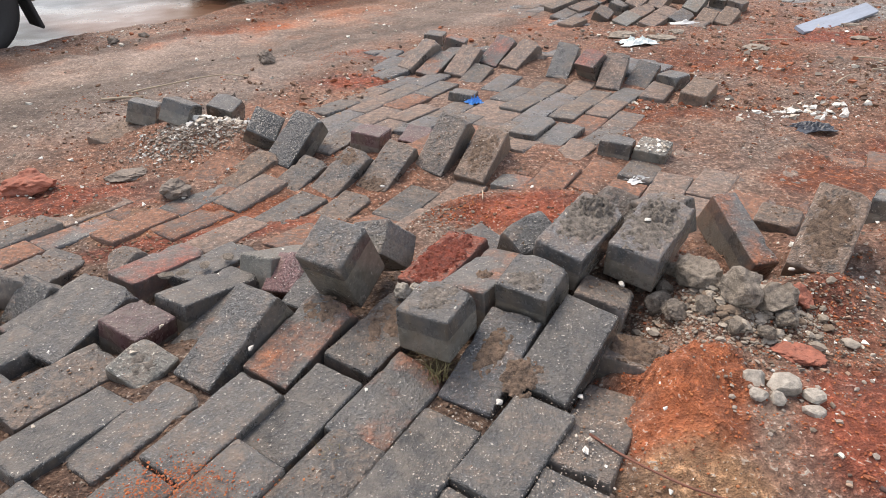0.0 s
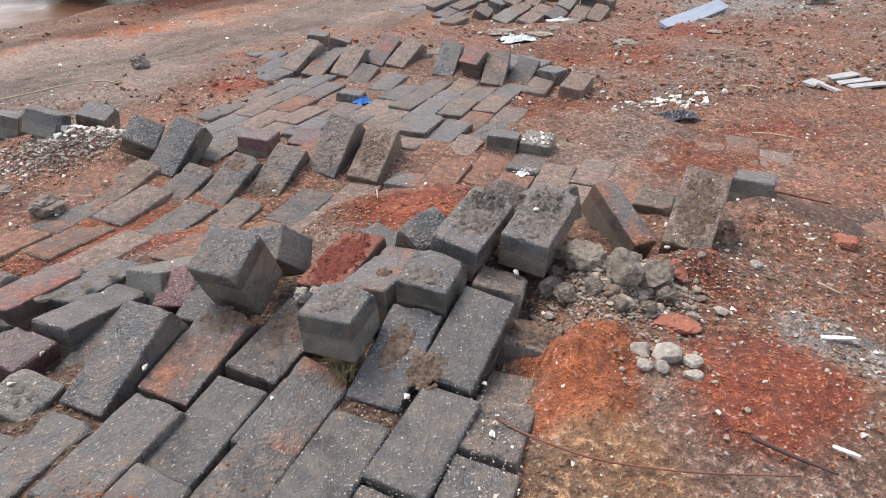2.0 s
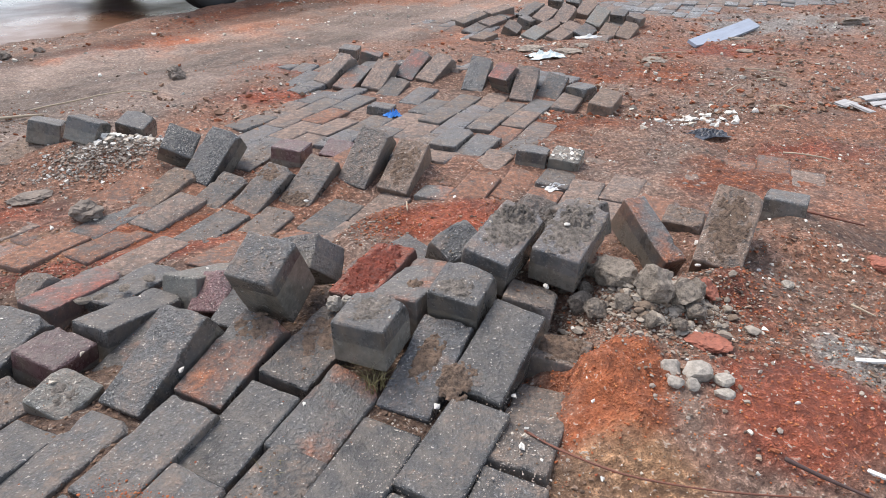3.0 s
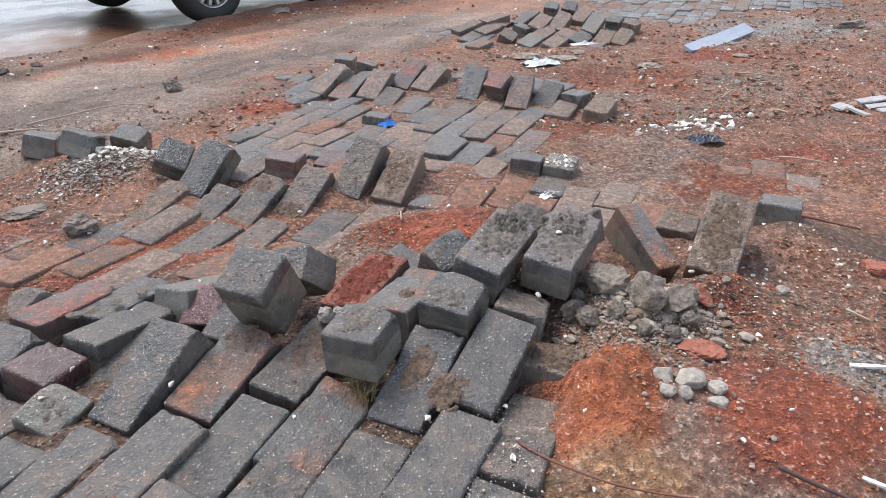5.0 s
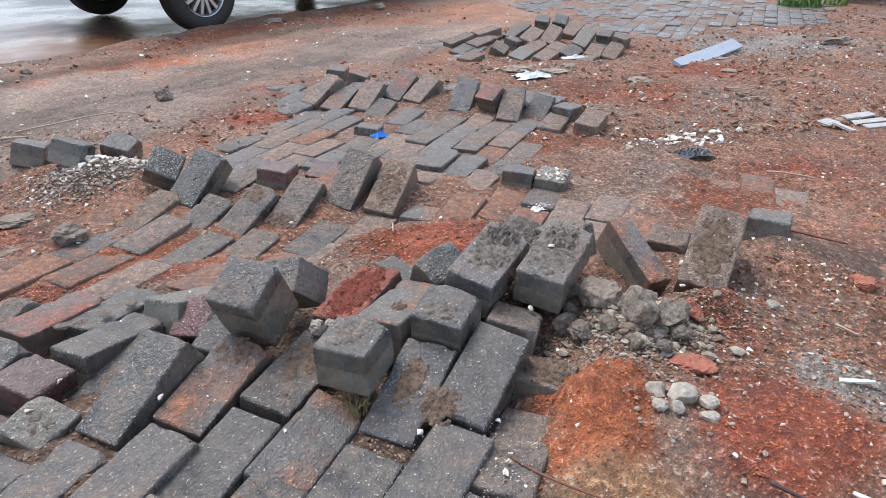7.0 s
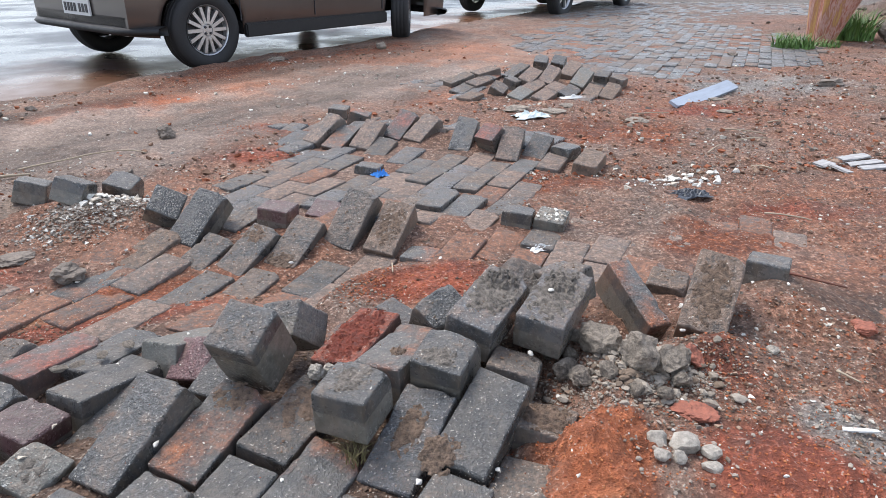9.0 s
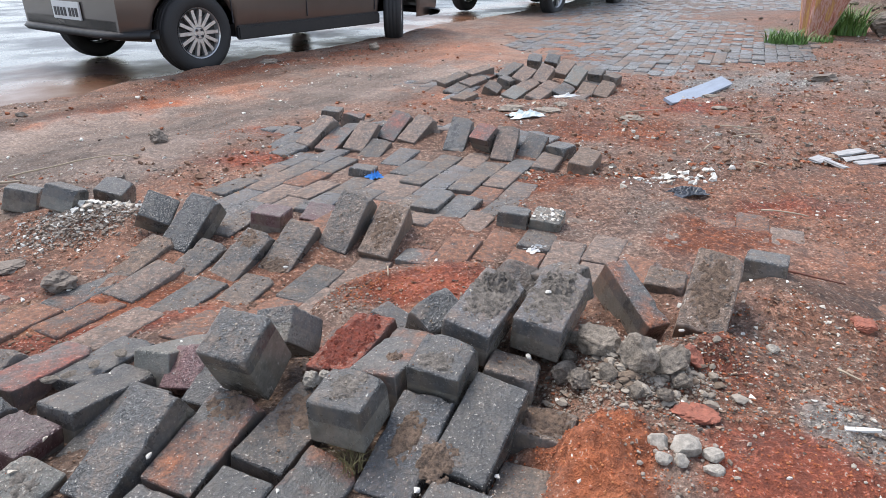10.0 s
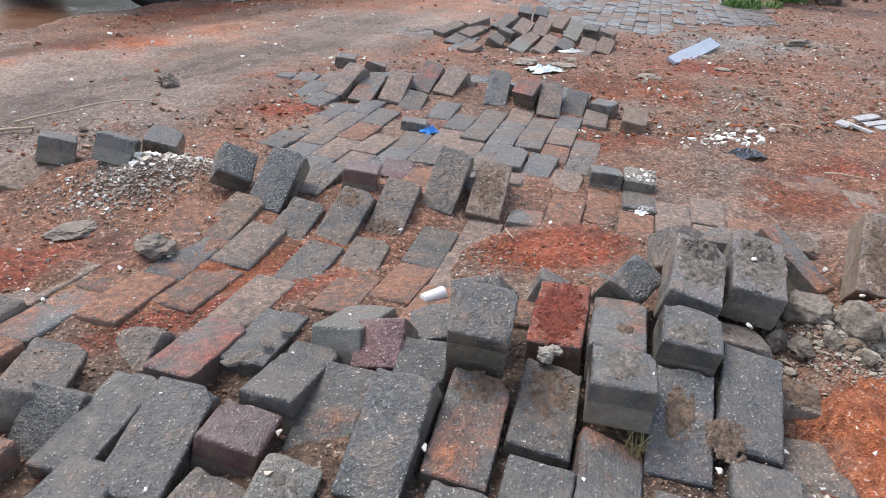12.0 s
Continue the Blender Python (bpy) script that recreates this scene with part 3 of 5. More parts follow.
HEAVED_D = [
    (0.2, 0.1, 0.08, 0.236, 0.726, 0.036, 60, -3, -2, "dusty"),
    (0.2, 0.1, 0.08, -0.659, 0.858, 0.012, 58, -4, 11, "dusty"),
    (0.2, 0.1, 0.08, -0.593, 0.746, 0.016, 61, -5, -1, "clean"),
    (0.2, 0.1, 0.08, -0.487, 0.752, 0.013, 57, 2, -5, "clean"),
    (0.2, 0.1, 0.08, -0.478, 1.957, 0.063, 56, 37, 10, "clean"),
    (0.1, 0.1, 0.08, -0.574, 2.032, 0.086, 74, 34, 33, "clean"),
    (0.2, 0.1, 0.08, -0.348, 2.075, 0.019, 55, 7, 1, "dusty"),
    (0.2, 0.1, 0.08, -0.446, 1.813, -0.009, 55, 18, 5, "dusty"),
    (0.2, 0.1, 0.08, -0.310, 1.808, 0.010, 53, 26, 5, "dusty"),
]
HEAVED_E = [
    (0.2, 0.1, 0.08, -0.171, 1.827, 0.022, 57, 28, 8, "dusty"),
    (0.1, 0.1, 0.08, -0.228, 1.994, 0.080, 71, -1, 5, "red"),
    (0.1, 0.1, 0.08, -0.092, 2.134, 0.017, 65, 18, 4, "red"),
    (0.2, 0.1, 0.08, -0.006, 1.886, 0.072, 50, 47, 12, "dusty"),
    (0.2, 0.1, 0.08, 0.115, 1.852, 0.054, 60, 32, 6, "muddy"),
    (0.2, 0.1, 0.08, 0.261, 1.916, 0.009, 60, 3, 6, "rusty"),
    (0.2, 0.1, 0.08, 0.407, 1.949, 0.018, 53, 7, -0, "ground_in"),
    (0.1, 0.1, 0.08, 0.556, 1.959, 0.060, 64, -5, 2, "clean"),
    (0.1, 0.1, 0.08, 0.654, 1.914, 0.055, 60, 8, 2, "pale"),
]
HEAVED_F = [
    (0.2, 0.1, 0.08, 0.744, 1.881, -0.004, 57, 10, 2, "ground_in"),
    (0.2, 0.1, 0.08, 0.858, 1.856, -0.008, 55, 5, 0, "ground_in"),
    (0.2, 0.1, 0.08, 0.317, 2.184, 0.033, 58, 1, -1, "clean"),
    (0.2, 0.1, 0.08, 0.396, 2.118, 0.021, 54, 6, 0, "clean"),
    (0.2, 0.1, 0.08, -0.421, 1.624, -0.024, 59, 2, 2, "dusty"),
    (0.2, 0.1, 0.08, -0.289, 1.641, -0.032, 63, 4, 2, "dusty"),
    (0.2, 0.1, 0.08, -0.120, 3.080, 0.084, 40, 32, 0, "ground_in"),
    (0.2, 0.1, 0.08, -0.033, 3.016, 0.057, 57, 20, 6, "stained"),
    (0.2, 0.1, 0.08, 0.090, 2.992, 0.073, 59, 27, 6, "ground_in"),
]
HEAVED_G = [
    (0.2, 0.1, 0.08, 0.252, 3.079, 0.099, 52, 29, 9, "painted"),
    (0.2, 0.1, 0.08, 0.350, 3.017, 0.098, 48, 26, 5, "ground_in"),
    (0.2, 0.1, 0.08, 0.137, 2.887, 0.026, 58, 19, 6, "dusty"),
    (0.2, 0.1, 0.08, 0.399, 2.916, 0.026, 62, 20, 4, "ground_in"),
    (0.2, 0.1, 0.08, 0.529, 2.898, 0.093, 63, 37, 5, "clean"),
    (0.1, 0.1, 0.08, 0.626, 2.811, 0.124, 41, 34, 3, "painted"),
    (0.2, 0.1, 0.08, 0.717, 2.752, 0.085, 65, 35, 6, "ground_in"),
    (0.2, 0.1, 0.08, 0.843, 2.763, 0.055, 54, 27, 8, "dusty"),
    (0.2, 0.1, 0.08, -0.906, 1.275, -0.003, 87, -12, 16, "dusty"),
]
HEAVED_H = [
    (0.1, 0.1, 0.08, -0.781, 1.331, -0.025, 66, 25, -16, "dusty"),
    (0.1, 0.1, 0.08, -0.040, 3.556, 0.088, 75, 3, 4, "clean"),
    (0.1, 0.1, 0.08, 0.072, 3.337, 0.105, 76, 1, 15, "stained"),
    (0.1, 0.1, 0.08, 0.964, 2.716, 0.078, 38, 2, -0, "clean"),
    (0.2, 0.1, 0.08, 1.013, 2.538, 0.073, 56, 5, 4, "muddy"),
    (0.1, 0.1, 0.08, 0.085, 2.616, 0.032, 72, -5, 4, "clean"),
    (0.1, 0.1, 0.08, -1.083, 2.325, 0.074, 101, -6, 17, "clean"),
    (0.1, 0.1, 0.08, -0.894, 2.200, 0.112, 85, -15, 17, "clean"),
    (0.1, 0.1, 0.08, -0.790, 2.314, 0.076, 75, 12, 13, "clean"),
]
HEAVED_I = [
    (0.2, 0.1, 0.08, -1.154, 2.227, 0.003, 66, 5, 8, "muddy"),
    (0.1, 0.1, 0.08, -0.124, 1.245, 0.107, 40, -42, -27, "clean"),
    (0.1, 0.1, 0.08, 0.110, 1.354, 0.029, 62, -13, 21, "clean"),
    (0.1, 0.1, 0.08, 0.217, 1.369, -0.000, 27, 17, -10, "clean"),
    (0.2, 0.1, 0.08, -0.360, 1.315, 0.015, 56, -18, -9, "pale"),
    (0.1, 0.1, 0.08, -0.341, 1.194, 0.031, 71, 35, -18, "red"),
    (0.1, 0.1, 0.08, -0.275, 1.123, 0.031, 60, 23, -8, "clean"),
    (0.1, 0.1, 0.08, -0.215, 1.265, 0.018, 73, 13, -20, "clean"),
    (0.1, 0.1, 0.1, 1.042, 1.345, 0.136, 52, -5, -1, "clean"),
]
HEAVED_J = [
    (0.1, 0.1, 0.08, 0.331, 0.893, 0.055, 58, -5, 0, "dusty"),
    (0.2, 0.1, 0.08, 0.899, 4.366, 0.110, 41, 8, 10, "ground_in"),
    (0.1, 0.1, 0.08, 0.976, 4.103, 0.111, 51, 20, 26, "dusty"),
    (0.1, 0.1, 0.08, 1.103, 4.260, 0.135, 49, 1, 12, "dusty"),
    (0.2, 0.1, 0.08, 1.229, 4.305, 0.159, 50, 16, 14, "ground_in"),
    (0.2, 0.1, 0.08, 1.365, 4.316, 0.160, 50, 25, 14, "ground_in"),
    (0.2, 0.1, 0.08, 1.567, 4.476, 0.180, 48, 21, 9, "ground_in"),
    (0.2, 0.1, 0.08, 1.578, 4.270, 0.149, 48, 26, 18, "pale"),
    (0.1, 0.1, 0.08, 1.759, 4.367, 0.160, 50, 19, 2, "dusty"),
]
HEAVED_K = [
    (0.1, 0.1, 0.08, 1.856, 4.301, 0.145, 44, 6, 12, "dusty"),
    (0.2, 0.1, 0.08, 1.223, 4.176, 0.111, 50, 8, 13, "ground_in"),
    (0.2, 0.1, 0.08, 1.082, 3.984, 0.093, 51, 9, 15, "pale"),
    (0.2, 0.1, 0.08, 1.236, 3.975, 0.086, 50, 8, 11, "ground_in"),
    (0.2, 0.1, 0.08, 1.585, 4.065, 0.098, 58, 11, 9, "muddy"),
    (0.2, 0.1, 0.08, 1.694, 4.041, 0.099, 50, 19, 8, "muddy"),
    (0.2, 0.1, 0.08, 0.759, 4.421, 0.119, 25, 15, 5, "dusty"),
    (0.2, 0.1, 0.08, 1.020, 4.508, 0.128, 59, 2, 12, "stained"),
    (0.2, 0.1, 0.08, 0.762, 4.256, 0.075, 51, 7, 8, "dusty"),
]
HEAVED_L = [
    (0.1, 0.1, 0.08, 1.438, 4.785, 0.203, 64, 23, 4, "clean"),
    (0.1, 0.1, 0.08, 1.590, 4.838, 0.191, 56, 32, 8, "clean"),
    (0.2, 0.1, 0.08, 0.961, 4.513, 0.158, 29, 9, 4, "ground_in"),
    (0.2, 0.1, 0.08, 1.363, 4.149, 0.107, 54, 3, 13, "ground_in"),
    (0.2, 0.1, 0.08, 1.442, 4.088, 0.087, 50, 9, 20, "dusty"),
    (0.2, 0.1, 0.08, 0.767, 4.000, 0.074, 53, 2, 2, "muddy"),
    (0.2, 0.1, 0.08, 1.179, 4.512, 0.158, 35, 21, 2, "dusty"),
    (0.1, 0.1, 0.08, 0.826, 1.430, 0.052, 55, 6, 0, "muddy"),
    (0.2, 0.1, 0.08, -0.600, 1.850, 0.004, 56, 14, 3, "muddy"),
    (0.2, 0.1, 0.08, -0.715, 1.840, -0.002, 56, 12, 8, "rusty"),
    (0.1, 0.1, 0.08, 0.482, 1.303, 0.152, 28, 4, -13, "dusty"),
    (0.1, 0.1, 0.08, 0.345, 1.345, 0.106, 63, 40, -62, "dusty"),
    (0.1, 0.08, 0.1, 0.185, 1.185, 0.130, 30, 15, 30, "clean"),
]
HEAVED = HEAVED_A + HEAVED_B + HEAVED_C + HEAVED_D + HEAVED_E + HEAVED_F + HEAVED_G + HEAVED_H + HEAVED_I + HEAVED_J + HEAVED_K + HEAVED_L


def label_of(L, pitch, roll, look_):
    what = {"clean": "dark grey wet concrete", "dusty": "dusty grey concrete", "stained": "orange-stained grey concrete", "muddy": "mud-covered grey concrete", "red": "dark red concrete",
            "painted": "grey concrete dusted with red", "pale": "pale grey concrete", "ground_in": "soil-worn brown-grey concrete", "redmud": "red-mud-covered grey concrete", "rusty": "orange-soiled concrete", "rinsed": "rain-wet sky-sheen-tinted blue-grey concrete"}[look_]
    how = "half" if L < 0.15 else "full"
    lie = "lying flat" if abs(pitch) < 8 and abs(roll) < 12 else "tilted up" if pitch < 30 else "standing steeply on end"
    return f"{what} {how} paver {lie}"


taken, TOPS = [], []
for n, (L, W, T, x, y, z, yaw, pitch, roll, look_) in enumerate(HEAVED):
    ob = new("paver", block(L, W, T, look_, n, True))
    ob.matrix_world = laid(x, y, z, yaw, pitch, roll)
    tagged(ob, label_of(L, pitch, roll, look_), "paver", "heaved pavers")
    taken.append((x, y, L))
    TOPS.append((ob.matrix_world.copy(), L, W, look_))

# the pavement that still lies in its bond
pavement = tagged(new("pavement"), "dark concrete block pavement in running bond, buckled and half buried", "pavement", kind="structure")
rnd = random.Random(7)
PITCH_L, PITCH_W = 0.205, 0.102
count, far_rows = 0, []
for j in range(-60, 40):
    for k in range(-6, 75):
        a, b = PITCH_L * k + (0.1025 if j % 2 else 0), PITCH_W * j
        x, y = -0.349 + a * U[0] - b * U[1], 0.732 + a * U[1] + b * U[0]
        if y < 0.2 or y > 13 or abs(x - 0.45 * y) > 5.5:
            continue
        p = float(paved(np.array([x]), np.array([y]))[0])
        if p < -0.05 or (x > 0.27 and y < 0.75):
            continue
        s = math.hypot(x, y)
        if any(abs((x - tx) * U[0] + (y - ty) * U[1]) < (0.135 if tl > 0.15 else 0.095) and abs(-(x - tx) * U[1] + (y - ty) * U[0]) < 0.068 for tx, ty, tl in taken):
            continue
        e = 0.04
        gx = (top(x + e * U[0], y + e * U[1]) - top(x - e * U[0], y - e * U[1])) / (2 * e)
        gy = (top(x - e * U[1], y + e * U[0]) - top(x + e * U[1], y - e * U[0])) / (2 * e)
        wild = 1.0 + 14.0 * float(crest(x, y)) / 0.05
        pose_ = laid(x, y, float(top(x, y)) + rnd.gauss(0, 0.0035), 57 + rnd.gauss(0, 1.4), math.degrees(math.atan(gx)) + rnd.gauss(0, 0.9) * wild ** 0.8, math.degrees(math.atan(gy)) + rnd.gauss(0, 0.8) * wild ** 0.8)
        mix = [6, 1.4, 1, 0.1, 0, 0] if y < 1.2 and x < 0.45 else [0, 0.3, 3, 2, 4, 0] if y < 2.0 and x < -0.2 else [0, 0.3, 0, 3, 4, 0] if y < 2.0 and x > 0.9 else [0.3, 2, 0.6, 3, 1.5, 0] if y < 2.0 else [0.4, 2.0, 0.2, 2.5, 0.6, 1.2]
        look_ = rnd.choices(["clean", "dusty", "stained", "ground_in", "rusty", "rinsed"], mix)[0]
        if y < 2.75 and count < 235:
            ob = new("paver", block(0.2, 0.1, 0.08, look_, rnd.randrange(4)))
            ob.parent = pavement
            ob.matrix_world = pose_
            TOPS.append((pose_, 0.2, 0.1, look_))
            count += 1
        else:
            far_rows.append(pose_)
# odd full and half blocks that close the gaps of the broken bond
filled = [(m.translation.x, m.translation.y, L) for m, L, _, _ in TOPS]
for L in (0.2, 0.1):
    for j in range(-44, 54):
        for k in range(-26, 34):
            x, y = -0.349 + 0.0512 * k * U[0] - 0.034 * j * U[1], 0.732 + 0.0512 * k * U[1] + 0.034 * j * U[0]
            if count >= 300 or not (0.45 < y < 2.25 and -1.5 < x < 0.95) or (x > 0.25 and y < 1.7):
                continue
            near_by = np.array(filled)
            du, dv = (near_by[:, 0] - x) * U[0] + (near_by[:, 1] - y) * U[1], -(near_by[:, 0] - x) * U[1] + (near_by[:, 1] - y) * U[0]
            if np.any((np.abs(du) < (near_by[:, 2] + L) / 2 - 0.004) & (np.abs(dv) < 0.095)) or float(paved(np.array([x]), np.array([y]))[0]) < (-0.15 if y > 1.4 and x < 0.0 else 0.04):
                continue
            if min(np.hypot(near_by[:, 0] - x, near_by[:, 1] - y)) > 0.25:
                continue
            m = laid(x, y, float(top(x, y)) - 0.004 + rnd.gauss(0, 0.003), 57 + rnd.gauss(0, 2), rnd.gauss(0, 2), rnd.gauss(0, 2))
            look_ = rnd.choices(["dusty", "stained", "ground_in", "rusty"], [3, 1, 1, 0] if y < 1.2 else [0.5, 2, 2, 3])[0]
            ob = new("paver", block(L, 0.1, 0.08, look_, rnd.randrange(4)))
            ob.parent = pavement
            ob.matrix_world = m
            TOPS.append((m, L, 0.1, look_))
            filled.append((x, y, L))
            count += 1
soiled = [m for m in far_rows if rnd.random() < 0.35]
for far_look, rows in (("rinsed", [m for m in far_rows if m not in soiled]), ("ground_in", soiled)):
    src = block_mesh("far_block", 0.2, 0.1, 0.05, PAVERS[far_look], 3)
    v0 = np.array([v.co for v in src.vertices])
    f0 = [list(p.vertices) for p in src.polygons]
    vs, fs = [], []
    for m in rows:
        mm = np.array(m)
        off = len(vs) * len(v0)
        vs.append(v0 @ mm[:3, :3].T + mm[:3, 3])
        fs += [[i + off for i in f] for f in f0]
    ob = new("paver_field", mesh_from("paver_field", np.concatenate(vs).tolist(), fs, PAVERS[far_look]))
    ob.parent = pavement
    tagged(ob, "distant grey paving blocks in running bond", kind="stuff")


# ---- stones, crumbs and rubble ----
def lump(seed, flat=0.7, cuts=2, rough=0.28):
    """A broken lump about 1 across, with facets."""
    bm = bmesh.new()
    bmesh.ops.create_icosphere(bm, subdivisions=cuts, radius=0.5)
    off = Vector((seed * 3.17, seed * 1.31, seed * 0.77))
    r = random.Random(seed)
    planes = [(Vector((r.gauss(0, 1), r.gauss(0, 1), r.gauss(0, 1))).normalized(), r.uniform(0.27, 0.42)) for _ in range(9)]
    for v in bm.verts:
        for n, d in planes:
            k = v.co.dot(n) - d
            if k > 0:
                v.co -= n * k
        v.co *= 1 + rough * noise.noise(v.co * 3.1 + off) + rough * 0.6 * noise.noise(v.co * 8.3 + off) + rough * 0.45 * noise.noise(v.co * 19.0 + off)
        v.co.z *= flat
    return bm


def stone(name, x, y, size, material, label, category="stone", flat=0.7, seed=1, yaw=0.0, sink=0.3, z=None, long=1.0, group="", cuts=4, rough=0.28, tilt=0.0):
    ob = part(name, lump(seed, flat, cuts, rough), material, None, smooth=False)
    base = height_at(x, y) if z is None else z
    ob.matrix_world = pose(x, y, base + size * flat * (0.5 - sink), tilt, 0, yaw) @ Matrix.Diagonal((size * long, size, size, 1))
    return tagged(ob, label, category, group)


SHAPES, FINE = [], []
for k in range(12):
    b = lump(40 + k, 0.75, 1 + k // 6 * 2, 0.3 - 0.12 * (k // 6))
    b.verts.ensure_lookup_table()
    (FINE if k > 5 else SHAPES).append((np.array([v.co[:] for v in b.verts]), np.array([[q.index for q in f.verts] for f in b.faces])))
    b.free()


SHARDS = []
for k in range(6):
    r = random.Random(700 + k)
    v = np.array([[i - 0.5, j - 0.5, 0.7 * (l - 0.5)] for i in (0, 1) for j in (0, 1) for l in (0, 1)]) * 0.8
    v = v + np.array([[r.uniform(-0.3, 0.3) for _ in range(3)] for _ in range(8)])
    SHARDS.append((v, np.array([[0, 1, 3, 2], [4, 6, 7, 5], [0, 4, 5, 1], [2, 3, 7, 6], [0, 2, 6, 4], [1, 5, 7, 3]])))


def crumbs(name, places, sizes, material, label, parent=None, seed=0, sink=0.2, shapes=SHAPES):
    """Many small crumbs in one mesh. places: an array of points on which they lie."""
    g = np.random.default_rng(seed)
    places, sizes = np.asarray(places), np.asarray(sizes)
    kind = g.integers(len(shapes), size=len(sizes))
    vs, fs, at = [], [], 0
    for k, (v, f) in enumerate(shapes):
        p, s = places[kind == k], sizes[kind == k]
        n = len(s)
        if not n:
            continue
        a, b = g.uniform(0, 6.28, n), g.uniform(-0.6, 0.6, n)
        w = v[None] * (s[:, None] * np.stack([g.uniform(0.7, 1.3, n), g.uniform(0.6, 1.0, n), g.uniform(0.55, 0.95, n)], 1))[:, None, :]
        y, z = w[:, :, 1] * np.cos(b)[:, None] - w[:, :, 2] * np.sin(b)[:, None], w[:, :, 1] * np.sin(b)[:, None] + w[:, :, 2] * np.cos(b)[:, None]
        x, y = w[:, :, 0] * np.cos(a)[:, None] - y * np.sin(a)[:, None], w[:, :, 0] * np.sin(a)[:, None] + y * np.cos(a)[:, None]
        vs.append((np.stack([x, y, z], 2) + p[:, None, :] + np.stack([0 * s, 0 * s, s * (0.35 - sink)], 1)[:, None, :]).reshape(-1, 3))
        fs.append((f[None] + at + (np.arange(n) * len(v))[:, None, None]).reshape(-1, f.shape[1]))
        at += n * len(v)
    ob = new(name, mesh_from(name, np.concatenate(vs).tolist(), np.concatenate(fs).tolist(), material, smooth=False))
    if parent is not None:
        ob.parent = parent
    return tagged(ob, label, "", "", "stuff")


def on_earth(xs, ys):
    return np.stack([xs, ys, earth_height(xs, ys)], 1)


G = np.random.default_rng(11)


def strewn(n, cx, cy, rx, ry, turn=0):
    a = G.normal(0, 0.5, (n, 2)) * (rx, ry)
    c, s = math.cos(radians(turn)), math.sin(radians(turn))
    return cx + a[:, 0] * c - a[:, 1] * s, cy + a[:, 0] * s + a[:, 1] * c


def pick(n, small, big, power=3.0):
    """Sizes, mostly near the small end."""
    return small + (big - small) * G.random(n) ** power


# grit over the bare earth: near, middle and far
n = 52000
x, y = G.uniform(-1.5, 2.1, n), 0.35 + 2.4 * G.random(n)
keep = ((paved(x, y) < 0.12) | (G.random(n) < 0.10)) & (G.random(n) < 0.45 + 1.7 * fbm(x, y, 0.22, 3, 77)) & (G.random(n) > 1.6 * blob(x, y, 0.37, 0.76, 0.13, 0.12) + 1.3 * blob(x, y, 0.68, 0.70, 0.16, 0.14))
x, y = x[keep], y[keep]
tagged(crumbs("grit", on_earth(x, y), pick(len(x), 0.0018, 0.011, 5), GRAVEL, "mixed brown, grey and red grit on the earth", seed=1, shapes=SHARDS), category="grit")
x, y = strewn(7000, 0.95, 0.95, 0.55, 0.55)
keep = (powdery(x, y) < 0.45) & (paved(x, y) < 0.1)
x, y = x[keep], y[keep]
tagged(crumbs("grit", on_earth(x, y), pick(len(x), 0.0018, 0.010, 5), GRAVEL, "brown and red crumbs of earth beside the rubble heap", seed=61, shapes=SHARDS), category="grit")
x, y = strewn(160, 0.95, 0.95, 0.6, 0.5)
tagged(crumbs("lime_chips", on_earth(x, y), pick(160, 0.002, 0.009, 3), CHIPS, "white lime chips beside the rubble heap", seed=62, shapes=SHARDS), category="chips")
n = 38000
y = 2.4 + 4.2 * G.random(n) ** 1.3
x = G.uniform(-1.0, 1.0, n) * (0.7 + 0.7 * y) + 0.12 * y
keep = (G.random(n) < (0.45 + 1.7 * fbm(x, y, 0.4, 3, 78)) * np.clip(1 - 1.25 * trodden(x, y), 0.06, 1)) & (paved(x, y) < 0.1) & (-(x + 1.9) * sr_ + (y - 4.25) * cr < -0.1)
x, y = x[keep], y[keep]
tagged(crumbs("grit", on_earth(x, y), pick(len(x), 0.005, 0.028, 6), GRAVEL, "coarse brown and grey grit strewn over the earth", seed=2, shapes=SHARDS), category="grit")
n = 9000
y = 0.4 + 5.2 * G.random(n) ** 1.5
x = G.uniform(-1.0, 1.0, n) * (0.7 + 0.65 * y) + 0.25 * y
z = earth_height(x, y)
z = np.where(paved(x, y) > 0.05, top(x, y) + 0.002, z)
keep = (powdery(x, y) < 0.35) & ((paved(x, y) < 0.1) | (G.random(n) < 0.12)) & (G.random(n) < 0.35 + 2.2 * fbm(x, y, 0.3, 3, 79))
tagged(crumbs("lime_chips", np.stack([x, y, z], 1)[keep], pick(n, 0.002, 0.011, 5)[keep] * (0.8 + 0.3 * y[keep]), CHIPS, "small white chips of lime mortar", seed=3, shapes=SHARDS), category="chips")

# grains and clods on the upper faces of the blocks


def on_blocks(poses, per, seed, spread=0.9):
    g = np.random.default_rng(seed)
    out = []
    for m, L, W, _ in poses:
        k = max(1, int(g.poisson(per * L / 0.2)))
        q = np.stack([g.uniform(-0.5, 0.5, k) * L * spread, g.uniform(-0.5, 0.5, k) * W * spread, np.full(k, 0.0005), np.ones(k)], 1)
        out.append((q @ np.array(m).T)[:, :3])
    return np.concatenate(out)


